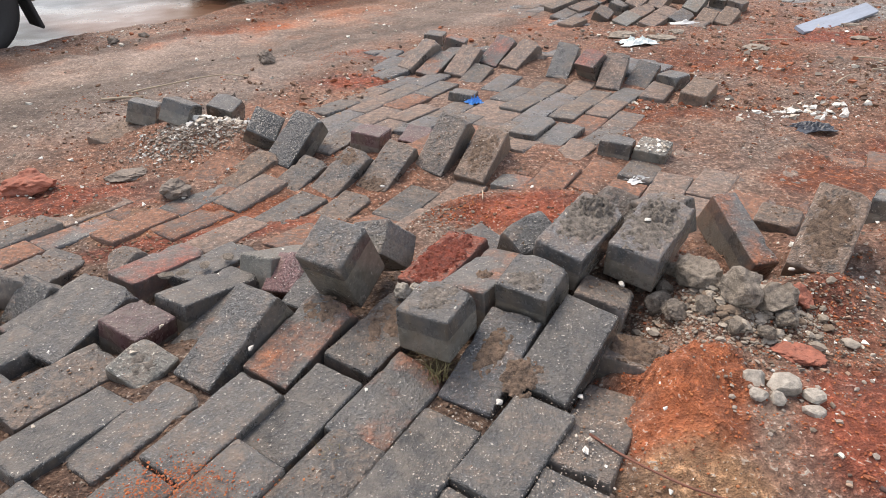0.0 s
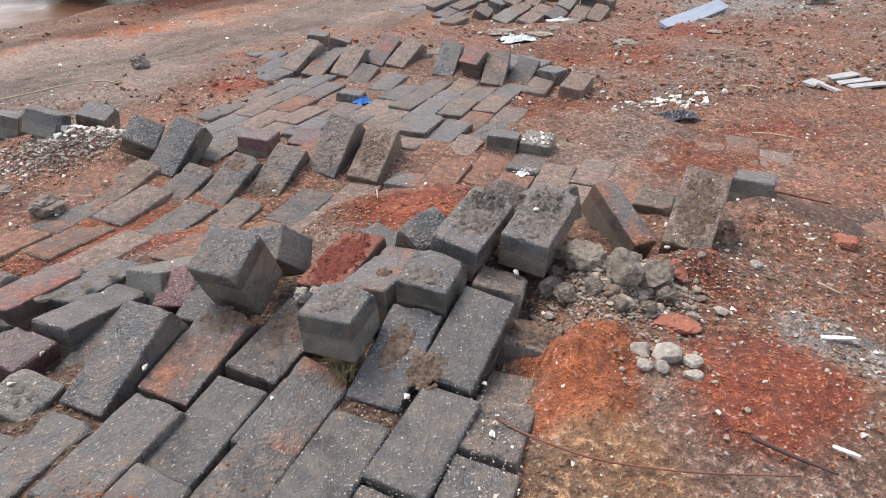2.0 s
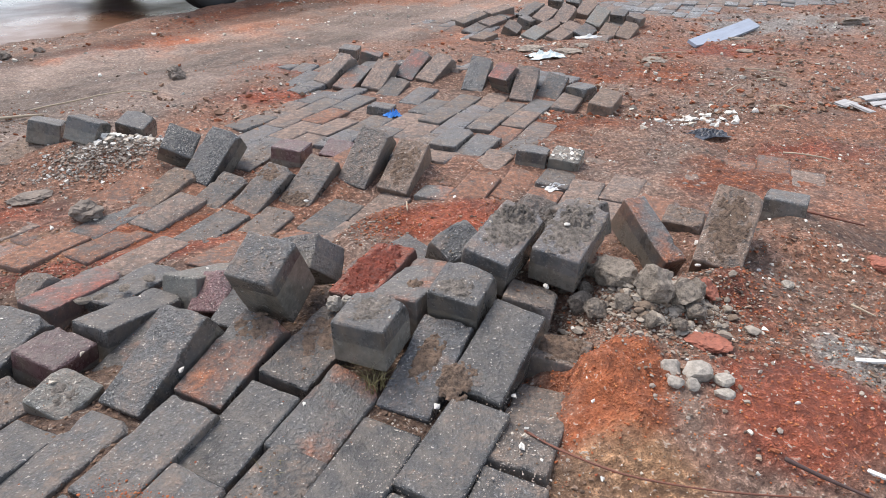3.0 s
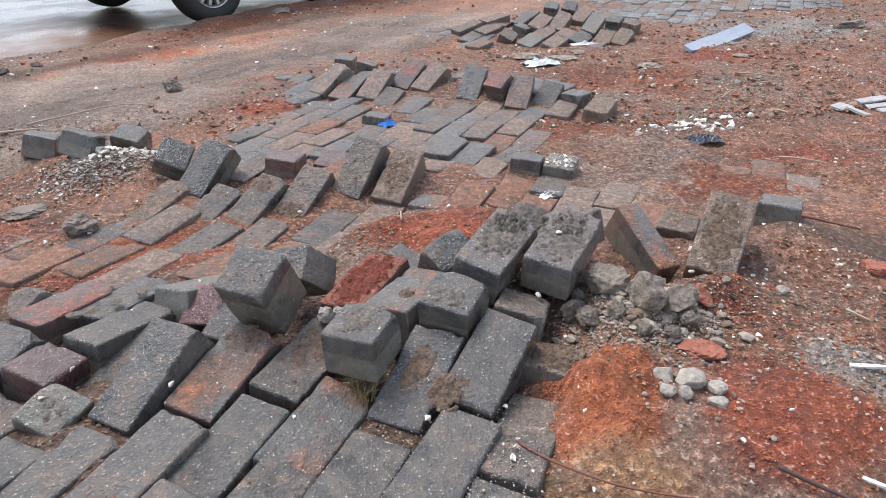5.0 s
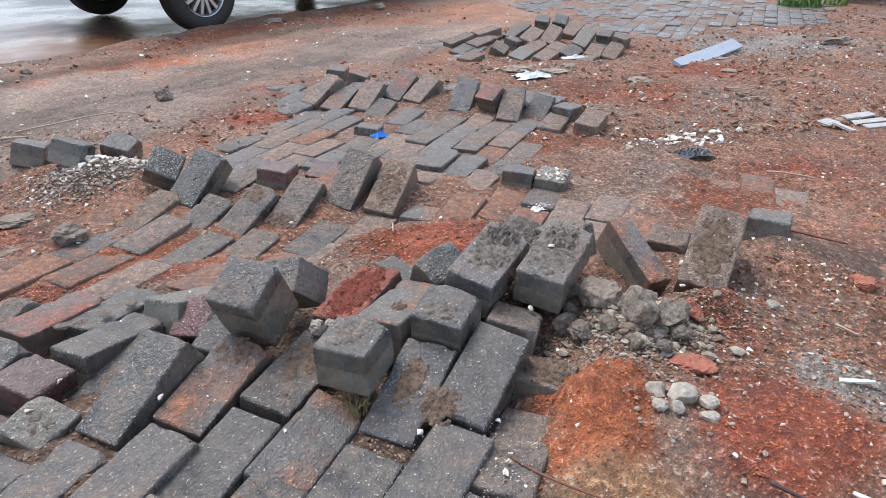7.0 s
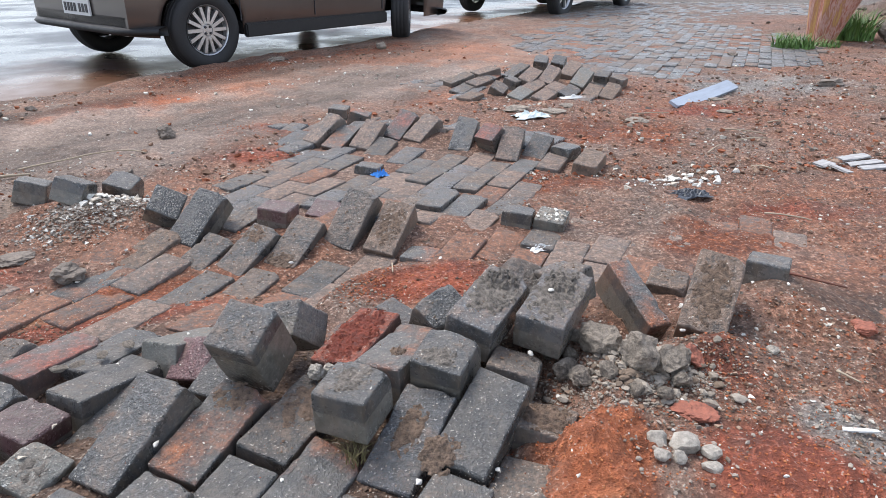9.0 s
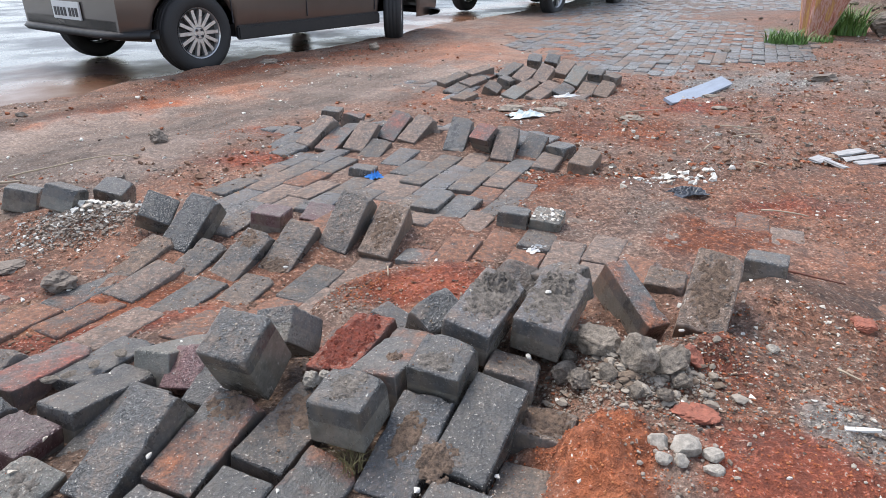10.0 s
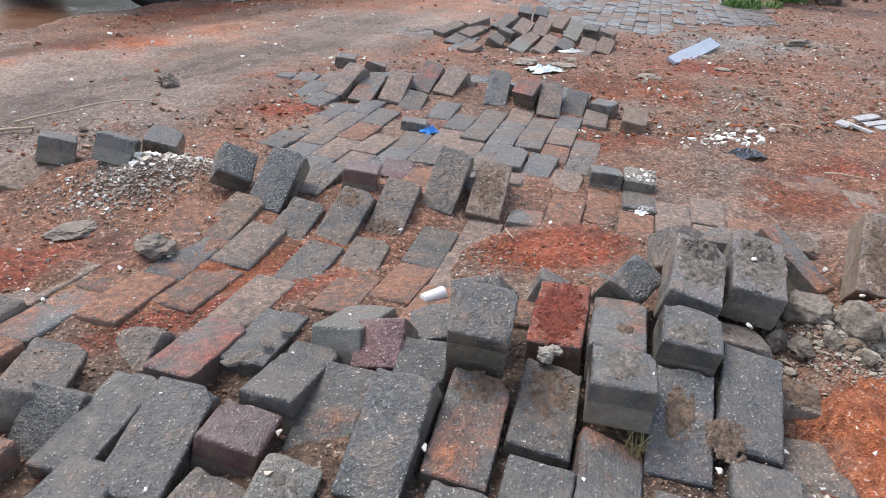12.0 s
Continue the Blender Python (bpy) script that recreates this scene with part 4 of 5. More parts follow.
near = [q for q in TOPS if q[0].translation.y < 2.3 and (q[0].to_3x3() @ Vector((0, 0, 1))).z > 0.6]
p = on_blocks(near, 26, 31)
tagged(crumbs("grains", p, pick(len(p), 0.001, 0.004, 4), GRAVEL, "grains of earth and sand on the pavers", seed=31), category="grit")
p = on_blocks(near, 3, 32)
tagged(crumbs("lime_grains", p, pick(len(p), 0.0012, 0.0055, 4), CHIPS, "white lime grains on the pavers", seed=32, shapes=SHARDS), category="chips")
GREY_MUD = plain_material("grey_brown_mud", (0.19, 0.165, 0.14), 0.95, vary=0.9, scale=70, bump=1.0)
BROWN_MUD = plain_material("brown_mud_crust", (0.175, 0.12, 0.085), 0.9, vary=0.9, scale=70, bump=1.0)
RED_MUD = plain_material("red_mud_crust", (0.225, 0.052, 0.03), 0.92, vary=0.6, scale=80, bump=1.0)


def mud_pat(m, cx, cy, rx, ry, h, material, label, seed, n=44):
    """A crumbling crust of mud that clings to the upper face with pose m."""
    off = Vector((seed * 3.3, seed * 1.7, 0))
    index, verts, faces = {}, [], []
    high = {}
    for i in range(n + 1):
        for j in range(n + 1):
            u, v = 2.0 * i / n - 1, 2.0 * j / n - 1
            p = Vector((cx + rx * u, cy + ry * v, 0))
            lumps = 0.8 * noise.noise(p * 60 + off) + 0.6 * noise.noise(p * 140 + off) + 0.2 * noise.noise(p * 320 + off)
            f = 1 - max(u * u + v * v, 0.0) ** 0.8 + 0.55 * lumps
            high[i, j] = (p, -0.0015 + h * max(0.02, min(f, 0.5) * 1.2 + 0.85 * lumps * min(1.0, f + 0.2)) if f > 0 else -0.0015)

    def vert(k):
        if k not in index:
            index[k] = len(verts)
            p, z = high[k]
            verts.append((p.x, p.y, z))
        return index[k]

    for i in range(n):
        for j in range(n):
            cell = [(i, j), (i + 1, j), (i + 1, j + 1), (i, j + 1)]
            if max(high[k][1] for k in cell) > 0:
                faces.append([vert(k) for k in cell])
    ob = new("mud_crust", mesh_from("mud_crust", verts, faces, material, smooth=False))
    ob.matrix_world = m
    return tagged(ob, label, "mud", "mud crusts on the pavers")


def top_at(x, y):
    """Pose of the loose block that stands at that place."""
    return min(TOPS[:len(HEAVED)], key=lambda q: math.hypot(q[0].translation.x - x, q[0].translation.y - y))[0]


for k, (x, y, cx, cy, rx, ry, h, mud, label) in enumerate([
        (-0.013, 0.911, 0.006, 0.0, 0.040, 0.030, 0.005, GREY_MUD, "grey-brown mud crust on top of a loose block"),
        (0.159, 0.979, -0.018, 0.004, 0.024, 0.040, 0.005, GREY_MUD, "thin grey mud crust on a tilted half block"),
        (0.274, 1.130, 0.020, 0.0, 0.085, 0.050, 0.007, GREY_MUD, "thick grey mud crust on a raised block"),
        (0.274, 1.130, 0.060, 0.005, 0.035, 0.036, 0.016, GREY_MUD, "lumpy grey mud on the end of a raised block"),
        (0.409, 1.124, 0.0, 0.0, 0.100, 0.052, 0.006, GREY_MUD, "grey mud crust on a raised block"),
        (0.409, 1.124, 0.035, 0.0, 0.034, 0.034, 0.015, GREY_MUD, "lumpy grey mud on a raised block"),
        (0.001, 1.150, 0.0, 0.002, 0.100, 0.049, 0.008, RED_MUD, "thick dark red mud crust covering a paver"),
        (0.086, 1.083, -0.030, -0.012, 0.022, 0.016, 0.007, BROWN_MUD, "small dark mud lumps on an orange-stained paver"),
        (0.331, 0.893, 0.0, 0.0, 0.050, 0.048, 0.008, BROWN_MUD, "brown mud crust on a half paver"),
        (-0.112, 0.948, 0.030, 0.0, 0.070, 0.045, 0.004, BROWN_MUD, "cracked brown mud film on a paver"),
        (0.080, 0.863, 0.010, 0.004, 0.055, 0.028, 0.006, BROWN_MUD, "brown mud pressed on to a paver"),
        (-0.252, 0.927, 0.070, 0.0, 0.035, 0.042, 0.004, BROWN_MUD, "brown mud film at the end of a paver"),
        (0.205, 0.859, -0.090, 0.035, 0.040, 0.034, 0.007, BROWN_MUD, "trodden brown mud lumps at the foot of a paver"),
        (-0.529, 0.898, 0.0, 0.0, 0.028, 0.026, 0.003, GREY_MUD, "thin grey mud film on a small block"),
        (0.770, 1.143, 0.0, 0.0, 0.095, 0.044, 0.004, BROWN_MUD, "dry brown mud film on a leaning paver"),
        (-0.171, 1.827, -0.080, 0.0, 0.035, 0.050, 0.006, BROWN_MUD, "brown mud at the foot of a tilted paver"),
        (-0.310, 1.808, 0.060, 0.01, 0.040, 0.035, 0.004, BROWN_MUD, "brown mud film on a tilted paver"),
        (0.115, 1.852, 0.0, 0.0, 0.085, 0.045, 0.004, BROWN_MUD, "brown mud film on a standing paver"),
        (0.261, 1.916, 0.0, 0.0, 0.09, 0.045, 0.006, BROWN_MUD, "brown mud crust on a sunken paver")]):
    mud_pat(top_at(x, y), cx, cy, rx, ry, h, mud, label, k + 1)
CAPS = [q for q in TOPS if q[0].translation.z > 0.12 and q[0].translation.y < 1.3 and q[1] > 0.05 and q[3] != "muddy"]
p = on_blocks(CAPS, 60, 33, 0.7)
tagged(crumbs("clods", p, pick(len(p), 0.0012, 0.006, 4), GREY_CRUMBS, "grey mud crumbs on the raised blocks", seed=33, shapes=SHARDS), category="clods")
p = on_blocks([q for q in TOPS if q[3] == "redmud"], 260, 34, 0.92)
p[:, 2] += 0.004
tagged(crumbs("clods", p, pick(len(p), 0.0012, 0.006, 4), DARK_RED_CRUMBS, "red mud crumbs on a raised block", seed=34, shapes=SHARDS), category="clods")
p = on_blocks([q for q in TOPS if q[3] in ("muddy", "dusty") and q[0].translation.y < 2.3], 40, 35, 0.85)
tagged(crumbs("clods", p, pick(len(p), 0.002, 0.009, 3), MUD_CRUMBS, "brown mud crumbs on the pavers", seed=35), category="clods")

p = on_blocks([q for q in TOPS if q[3] == "pale" and 1.5 < q[0].translation.y < 2.5], 130, 36, 0.9)
tagged(crumbs("lime_flakes", p, pick(len(p), 0.003, 0.014, 2), CHIPS, "white lime flakes on a paver", seed=36, shapes=SHARDS), category="chips")

# mud and grit in the joints
x, y = G.uniform(-1.6, 0.5, 26000), G.uniform(0.35, 1.7, 26000)
keep = (paved(x, y) > -0.05) & (powdery(x, y) < 0.2)
x, y = x[keep], y[keep]
tagged(crumbs("joint_mud", on_earth(x, y), pick(len(x), 0.002, 0.012, 3), MUD_CRUMBS, "brown mud and grit in the joints of the pavers", seed=51), category="mud")
x, y = strewn(130, 1.33, 2.36, 0.22, 0.09, 10)
tagged(crumbs("lime_flakes", on_earth(x, y), pick(130, 0.005, 0.03, 2.5), CHIPS, "scattered white flakes of lime on the earth", seed=52, shapes=SHARDS), category="chips")

# the heap of broken cement beside the raised blocks
HEAP = [(0.480, 1.045, 0.090, 1), (0.532, 0.985, 0.095, 2), (0.585, 0.965, 0.075, 3), (0.398, 1.085, 0.044, 4), (0.432, 1.060, 0.038, 5), (0.408, 1.025, 0.058, 6), (0.425, 0.980, 0.052, 7), (0.468, 0.965, 0.040, 8), (0.625, 1.000, 0.052, 9), (0.600, 0.930, 0.042, 10), (0.510, 1.105, 0.055, 11), (0.505, 0.915, 0.036, 12), (0.555, 0.905, 0.038, 13), (0.455, 1.100, 0.040, 14)]
for x, y, s, k in HEAP:
    stone("cement_lump", x, y, s, CEMENT, "broken lump of grey-brown cement on the rubble heap", "rubble", 0.85, 60 + k, 37 * k, 0.22, group="lumps of the cement heap", rough=0.17)
x, y = strewn(5200, 0.54, 0.975, 0.18, 0.12, -8)
tagged(crumbs("cement_crumbs", on_earth(x, y), pick(5200, 0.002, 0.011, 3), GREY_CRUMBS, "grey cement crumbs of the rubble heap", seed=4), category="rubble")
x, y = strewn(420, 0.55, 0.98, 0.15, 0.10, -8)
tagged(crumbs("cement_crumbs", on_earth(x, y), pick(420, 0.007, 0.030, 2.5), GREY_CRUMBS, "coarse grey cement clods of the rubble heap", seed=45, shapes=FINE), category="rubble")
# pale mortar pieces by the orange heap
for x, y, s, k in [(0.528, 0.775, 0.056, 1), (0.562, 0.748, 0.038, 2), (0.490, 0.79, 0.042, 3), (0.550, 0.722, 0.034, 4), (0.505, 0.745, 0.028, 5), (0.478, 0.748, 0.030, 6)]:
    stone("mortar_lump", x, y, s, LIME, "pale angular piece of mortar lying in the earth", "rubble", 0.7, 80 + k, 50 * k, 0.3, group="pale mortar pieces", rough=0.07, cuts=2)
x, y = strewn(90, 0.53, 0.76, 0.12, 0.10)
tagged(crumbs("lime_rubble", on_earth(x, y), pick(90, 0.004, 0.015, 2), LIME_CRUMBS, "white lime crumbs", seed=5), category="rubble")
# orange and red earth heaps
for cx, cy, rx, ry, nn, sd in [(0.38, 0.77, 0.17, 0.15, 420, 6), (0.68, 0.70, 0.26, 0.2, 420, 7), (0.04, 1.60, 0.14, 0.12, 260, 8), (0.24, 1.58, 0.26, 0.15, 200, 9), (0.78, 1.05, 0.2, 0.25, 200, 10), (-0.60, 1.60, 0.35, 0.12, 150, 12), (-0.42, 3.3, 0.3, 0.2, 120, 13), (1.9, 1.7, 0.4, 0.3, 140, 15), (1.5, 3.9, 0.5, 0.25, 120, 16)]:
    x, y = strewn(9 * nn, cx, cy, rx, ry)
    tagged(crumbs("clay_crumbs", on_earth(x, y), pick(9 * nn, 0.0010, 0.0075, 7) * (0.8 + 0.25 * cy), RED_CRUMBS, "crumbs of orange-red clay", seed=sd), category="clay crumbs")
x, y = strewn(160, -0.02, 1.60, 0.10, 0.14, 30)
tagged(crumbs("gravel", on_earth(x, y), pick(160, 0.004, 0.014, 2), GREY_CRUMBS, "grey gravel between the pavers", seed=17), category="gravel")
# orange earth spilt on the pavers
x, y = strewn(3500, -0.371, 0.602, 0.12, 0.065, 15)
tagged(crumbs("clay_crumbs", np.stack([x, y, top(x, y) + 0.002 + 0.018 * blob(x, y, -0.371, 0.602, 0.07, 0.04)], 1), pick(3500, 0.001, 0.006, 5), RED_CRUMBS, "orange clay crumbs spilt on the pavers", seed=44), category="clay crumbs")
# lime heap behind
x, y = strewn(95, -0.79, 2.185, 0.12, 0.06, 35)
tagged(crumbs("lime_pieces", on_earth(x, y), pick(95, 0.006, 0.026, 2.5), CHIPS, "white angular pieces of lime on the heap", seed=46, sink=0.0, shapes=SHARDS), category="rubble")
x, y = strewn(5200, -0.83, 2.13, 0.20, 0.12, 35)
tagged(crumbs("lime_rubble", on_earth(x, y), pick(5200, 0.002, 0.014, 4), LIME_CRUMBS, "heap of white and grey lime rubble", seed=18, shapes=SHARDS), category="rubble")
# ash-grey gravel
x, y = strewn(240, 0.87, 0.79, 0.14, 0.2, 25)
tagged(crumbs("gravel", on_earth(x, y), pick(240, 0.003, 0.013, 2), GREY_CRUMBS, "patch of pale grey gravel", seed=19), category="gravel")
x, y = strewn(1700, 0.10, 0.65, 0.20, 0.14, 40)
tagged(crumbs("gravel", np.stack([x, y, top(x, y) + 0.001], 1), pick(1700, 0.0015, 0.005, 3), PALE_SAND, "pale sand strewn on the pavers", seed=20), category="gravel")

BANK_CLODS = mixed_material("dug_up_clods", [(0.5, (0.13, 0.095, 0.075)), (0.4, (0.10, 0.075, 0.06)), (0.1, (0.22, 0.17, 0.14))])
# single stones
stone("plaster_lump", -0.075, 1.04, 0.035, LIME, "pale crumbled plaster lump wedged between blocks", "rubble", 0.9, 143, 10, z=0.072, rough=0.3)
stone("plaster_lump", -0.055, 1.05, 0.025, LIME, "pale crumbled plaster lump wedged between blocks", "rubble", 0.7, 144, 70, z=0.075, rough=0.3)
for k, (x, y, s, z) in enumerate([(-0.60, 1.20, 0.028, 0.015), (-0.57, 1.22, 0.024, 0.012), (-0.54, 1.26, 0.024, 0.005), (-0.50, 1.31, 0.026, 0.0)]):
    stone("paver_chip", x, y, s, CEMENT, "broken grey chip of a paver on the blocks", "chip", 0.4, 150 + k, 40 * k, z=z, long=1.5, rough=0.12)
stone("stone", -0.775, 1.715, 0.085, DARK_STONE, "dark rough stone lying on the orange earth", flat=0.75, seed=101, long=1.25, yaw=-15)
stone("stone", -0.85, 3.17, 0.09, DARK_STONE, "dark stone on the trodden earth", flat=0.85, seed=102)
stone("stone", 3.38, 4.22, 0.16, DARK_STONE, "flat grey-brown stone slab on the earth", flat=0.45, seed=103, long=1.7, yaw=10)
stone("stone", -1.84, 3.72, 0.075, DARK_STONE, "dark stone at the road's edge", seed=104)
stone("stone", -1.72, 3.85, 0.06, DARK_STONE, "dark stone at the road's edge", seed=105)
stone("brick_shard", 0.665, 1.015, 0.055, CLAY, "rounded shard of red clay brick", "brick shard", 0.85, 106, z=height_at(0.68, 1.0))
stone("brick_shard", 0.590, 0.865, 0.07, CLAY, "flat shard of red clay brick", "brick shard", 0.35, 107, long=1.2, yaw=-10)
stone("brick_shard", -1.22, 1.76, 0.13, CLAY, "broken red clay brick lying on the earth", "brick shard", 0.6, 108, long=1.3)
stone("stone", 0.87, 1.045, 0.03, LIME, "small pale pebble on the earth", flat=0.8, seed=109)
stone("stone", 1.135, 1.11, 0.055, CLAY, "red-brown stone half sunk in the earth", flat=0.6, seed=110, long=1.3)
stone("stone", 5.95, 6.6, 0.42, DARK_STONE, "grey boulder beside the post", "boulder", 0.8, 111, sink=0.2)
x, y = strewn(2600, 7.6, 6.3, 1.8, 1.0, -40)
tagged(crumbs("bank_clods", on_earth(x, y), pick(2600, 0.012, 0.11, 5), BANK_CLODS, "dark clods of dug-up earth on the bank", seed=47), category="clods")
for k, (x, y, s, m) in enumerate([(7.1, 6.75, 0.16, CLAY), (7.55, 6.5, 0.13, CLAY), (6.9, 6.9, 0.12, LIME), (7.3, 6.9, 0.14, LIME), (6.45, 6.05, 0.12, DARK_STONE), (6.75, 5.8, 0.10, DARK_STONE)]):
    stone("rubble_piece", x, y, s, m, "broken piece of rubble on the dug-up earth bank", "rubble", 0.6, 160 + k, 47 * k, long=1.5, rough=0.15, cuts=3)
stone("stone", 3.55, 5.75, 0.10, DARK_STONE, "dark stone on the earth", flat=0.7, seed=112)
stone("stone", 0.35, 6.35, 0.11, CEMENT, "grey stone at the road's edge", flat=0.8, seed=113)
stone("stone", -0.55, 5.65, 0.14, CEMENT, "flat pale stone beside the wheel", flat=0.4, seed=114, long=1.3)
for k, (x, y, s) in enumerate([(1.15, 3.55, 0.16), (0.95, 3.6, 0.2), (1.3, 3.75, 0.12), (1.15, 4.02, 0.14), (1.55, 3.3, 0.14), (2.2, 3.5, 0.12), (2.35, 3.9, 0.13)]):
    stone("slab_shard", x, y, 0.72 * s, CEMENT, "flat broken shard of grey mortar on the earth", "shard", 0.22, 120 + k, 31 * k, 0.3, long=1.5, group="flat shards")
stone("slab_shard", -0.985, 1.86, 0.10, DARK_STONE, "flat mossy shard of dark stone", "shard", 0.25, 131, 20, 0.2, long=1.2)


# ---- sticks, scraps and litter ----
def rod(name, points, r, material, label, category="stick", taper=0.5):
    """A thin crooked stick through some points given over the earth."""
    bm = bmesh.new()
    pts = []
    for (x0, y0, h0), (x1, y1, h1) in zip(points, points[1:]):
        for t in np.linspace(0, 1, 7)[:-1]:
            x, y = x0 + (x1 - x0) * t, y0 + (y1 - y0) * t
            pts.append(Vector((x, y, height_at(x, y) + h0 + (h1 - h0) * t)))
    pts.append(Vector((points[-1][0], points[-1][1], height_at(points[-1][0], points[-1][1]) + points[-1][2])))
    flat = [sum((pts[j] for j in range(max(0, i - 3), min(len(pts), i + 4))), Vector()) / (min(len(pts), i + 4) - max(0, i - 3)) for i in range(len(pts))]
    rings = []
    for i, p in enumerate(flat):
        d = (flat[min(i + 1, len(flat) - 1)] - flat[max(i - 1, 0)]).normalized()
        a = d.cross(Vector((0, 0, 1))).normalized()
        b = a.cross(d)
        rr = r * (1 - (1 - taper) * i / len(flat)) * (1 + 0.25 * noise.noise(p * 40))
        rings.append([bm.verts.new(p + rr * (a * math.cos(q) + b * math.sin(q))) for q in np.linspace(0, 2 * math.pi, 7)[:-1]])
    for u, v in zip(rings, rings[1:]):
        for q in range(6):
            bm.faces.new((u[q], u[(q + 1) % 6], v[(q + 1) % 6], v[q]))
    bm.faces.new(rings[0][::-1]), bm.faces.new(rings[-1])
    return tagged(part(name, bm, material, None, smooth=True), label, category)


BARK = plain_material("red_brown_bark", (0.15, 0.06, 0.04), 0.8, vary=0.4, scale=60)
DARK_BARK = plain_material("dark_bark", (0.07, 0.04, 0.035), 0.8, vary=0.4, scale=60)
STRAW = plain_material("pale_straw", (0.36, 0.29, 0.21), 0.8, vary=0.25, scale=60)
WHITE = plain_material("white_plastic", (0.62, 0.62, 0.60), 0.45, vary=0.08, scale=20, bump=0.2)
rod("stick", [(0.205, 0.733, 0.022), (0.264, 0.645, 0.016), (0.402, 0.559, 0.012), (0.683, 0.515, 0.01)], 0.0022, BARK, "long thin red-brown stick lying on the earth")
rod("stick", [(0.555, 0.60, 0.012), (0.62, 0.55, 0.012), (0.68, 0.51, 0.01)], 0.0036, DARK_BARK, "dark wet twig on the earth")
rod("stick", [(0.46, 0.46, 0.01), (0.54, 0.49, 0.012), (0.58, 0.52, 0.012)], 0.0036, BARK, "short red-brown twig on the earth")
rod("stick", [(0.55, 0.52, 0.012), (0.57, 0.47, 0.01)], 0.0028, STRAW, "short pale straw on the earth")
rod("stick", [(0.945, 0.985, 0.012), (1.0, 0.91, 0.006)], 0.003, STRAW, "thin pale straw on the earth")
rod("stick", [(0.115, 1.73, 0.01), (0.108, 1.60, 0.01)], 0.003, STRAW, "thin pale cane lying on red earth")
rod("stick", [(-1.35, 2.62, 0.012), (-1.12, 2.80, 0.02), (-0.95, 2.90, 0.02), (-0.83, 2.86, 0.006)], 0.0038, STRAW, "crooked pale root on the trodden earth")
rod("stick", [(-1.45, 2.55, 0.01), (-1.15, 2.63, 0.012)], 0.006, STRAW, "pale stick on the trodden earth")
rod("stick", [(1.12, 1.50, 0.012), (1.35, 1.30, 0.012)], 0.004, BARK, "thin brown stick beside the pavers")
for k, (x, y, d, l) in enumerate([(1.7, 2.75, 40, 0.2), (1.95, 2.85, 15, 0.25), (2.0, 3.0, -20, 0.3), (1.75, 2.45, 120, 0.12), (1.7, 3.45, 0, 0.3), (2.3, 3.2, 30, 0.2), (1.5, 1.9, -30, 0.2)]):
    dx, dy = l * math.cos(radians(d)) / 2, l * math.sin(radians(d)) / 2
    rod("stalk", [(x - dx, y - dy, 0.008), (x, y, 0.016), (x + dx, y + dy, 0.008)], 0.004, STRAW, "dry pale stalk strewn on the earth", "stalk")


def crumpled(name, x, y, size, long, material, label, category, seed, height=0.25, yaw=0.0):
    """Thin crumpled foil or cloth."""
    bm = bmesh.new()
    bmesh.ops.create_grid(bm, x_segments=18, y_segments=18, size=0.5)
    off = Vector((seed, seed * 2.3, 0))
    for v in bm.verts:
        r = v.co.length
        v.co.x *= 1 + 0.35 * noise.noise(v.co * 4 + off)
        v.co.y *= 1 + 0.35 * noise.noise(v.co * 4 - off)
        v.co.z = height * (0.35 + abs(noise.noise(v.co * 5 + off)) * 1.5 + 0.6 * noise.noise(v.co * 11 + off)) * max(0.05, 1 - 1.5 * r)
    ob = part(name, bm, material, None, smooth=False)
    ob.matrix_world = pose(x, y, height_at(x, y) + 0.006, 0, 0, yaw) @ Matrix.Diagonal((size * long, size, size, 1))
    mod = ob.modifiers.new("thick", "SOLIDIFY")
    mod.thickness = 0.02
    return tagged(ob, label, category)


BLACK_FOIL = plain_material("black_plastic_film", (0.018, 0.02, 0.026), 0.3, vary=0.4, scale=12, bump=0.2)
BLUE_FOIL = plain_material("bright_blue_foil", (0.03, 0.22, 0.6), 0.35, vary=0.3, scale=20, bump=0.2)
PALE_FOIL = plain_material("pale_printed_foil", (0.62, 0.68, 0.66), 0.4, vary=0.2, scale=6, bump=0.2)
crumpled("plastic_bag", 1.275, 2.17, 0.10, 1.45, BLACK_FOIL, "crumpled black plastic bag on the earth", "bag", 3, 0.2, 10)
crumpled("wrapper", 0.125, 2.535, 0.05, 1.4, BLUE_FOIL, "crumpled bright blue wrapper between the pavers", "wrapper", 5, 0.6, 20)
crumpled("wrapper", 1.0, 3.44, 0.12, 1.6, PALE_FOIL, "crumpled white and green plastic wrapper on the earth", "wrapper", 7, 0.35, 15)
crumpled("paper_scrap", 1.42, 3.95, 0.06, 3.0, WHITE, "torn white strip of paper on the earth", "paper", 9, 0.3, -5)
crumpled("paper_scrap", 0.572, 1.745, 0.05, 1.5, WHITE, "white scrap of plastic beside the pavers", "scrap", 10, 0.3, 15)


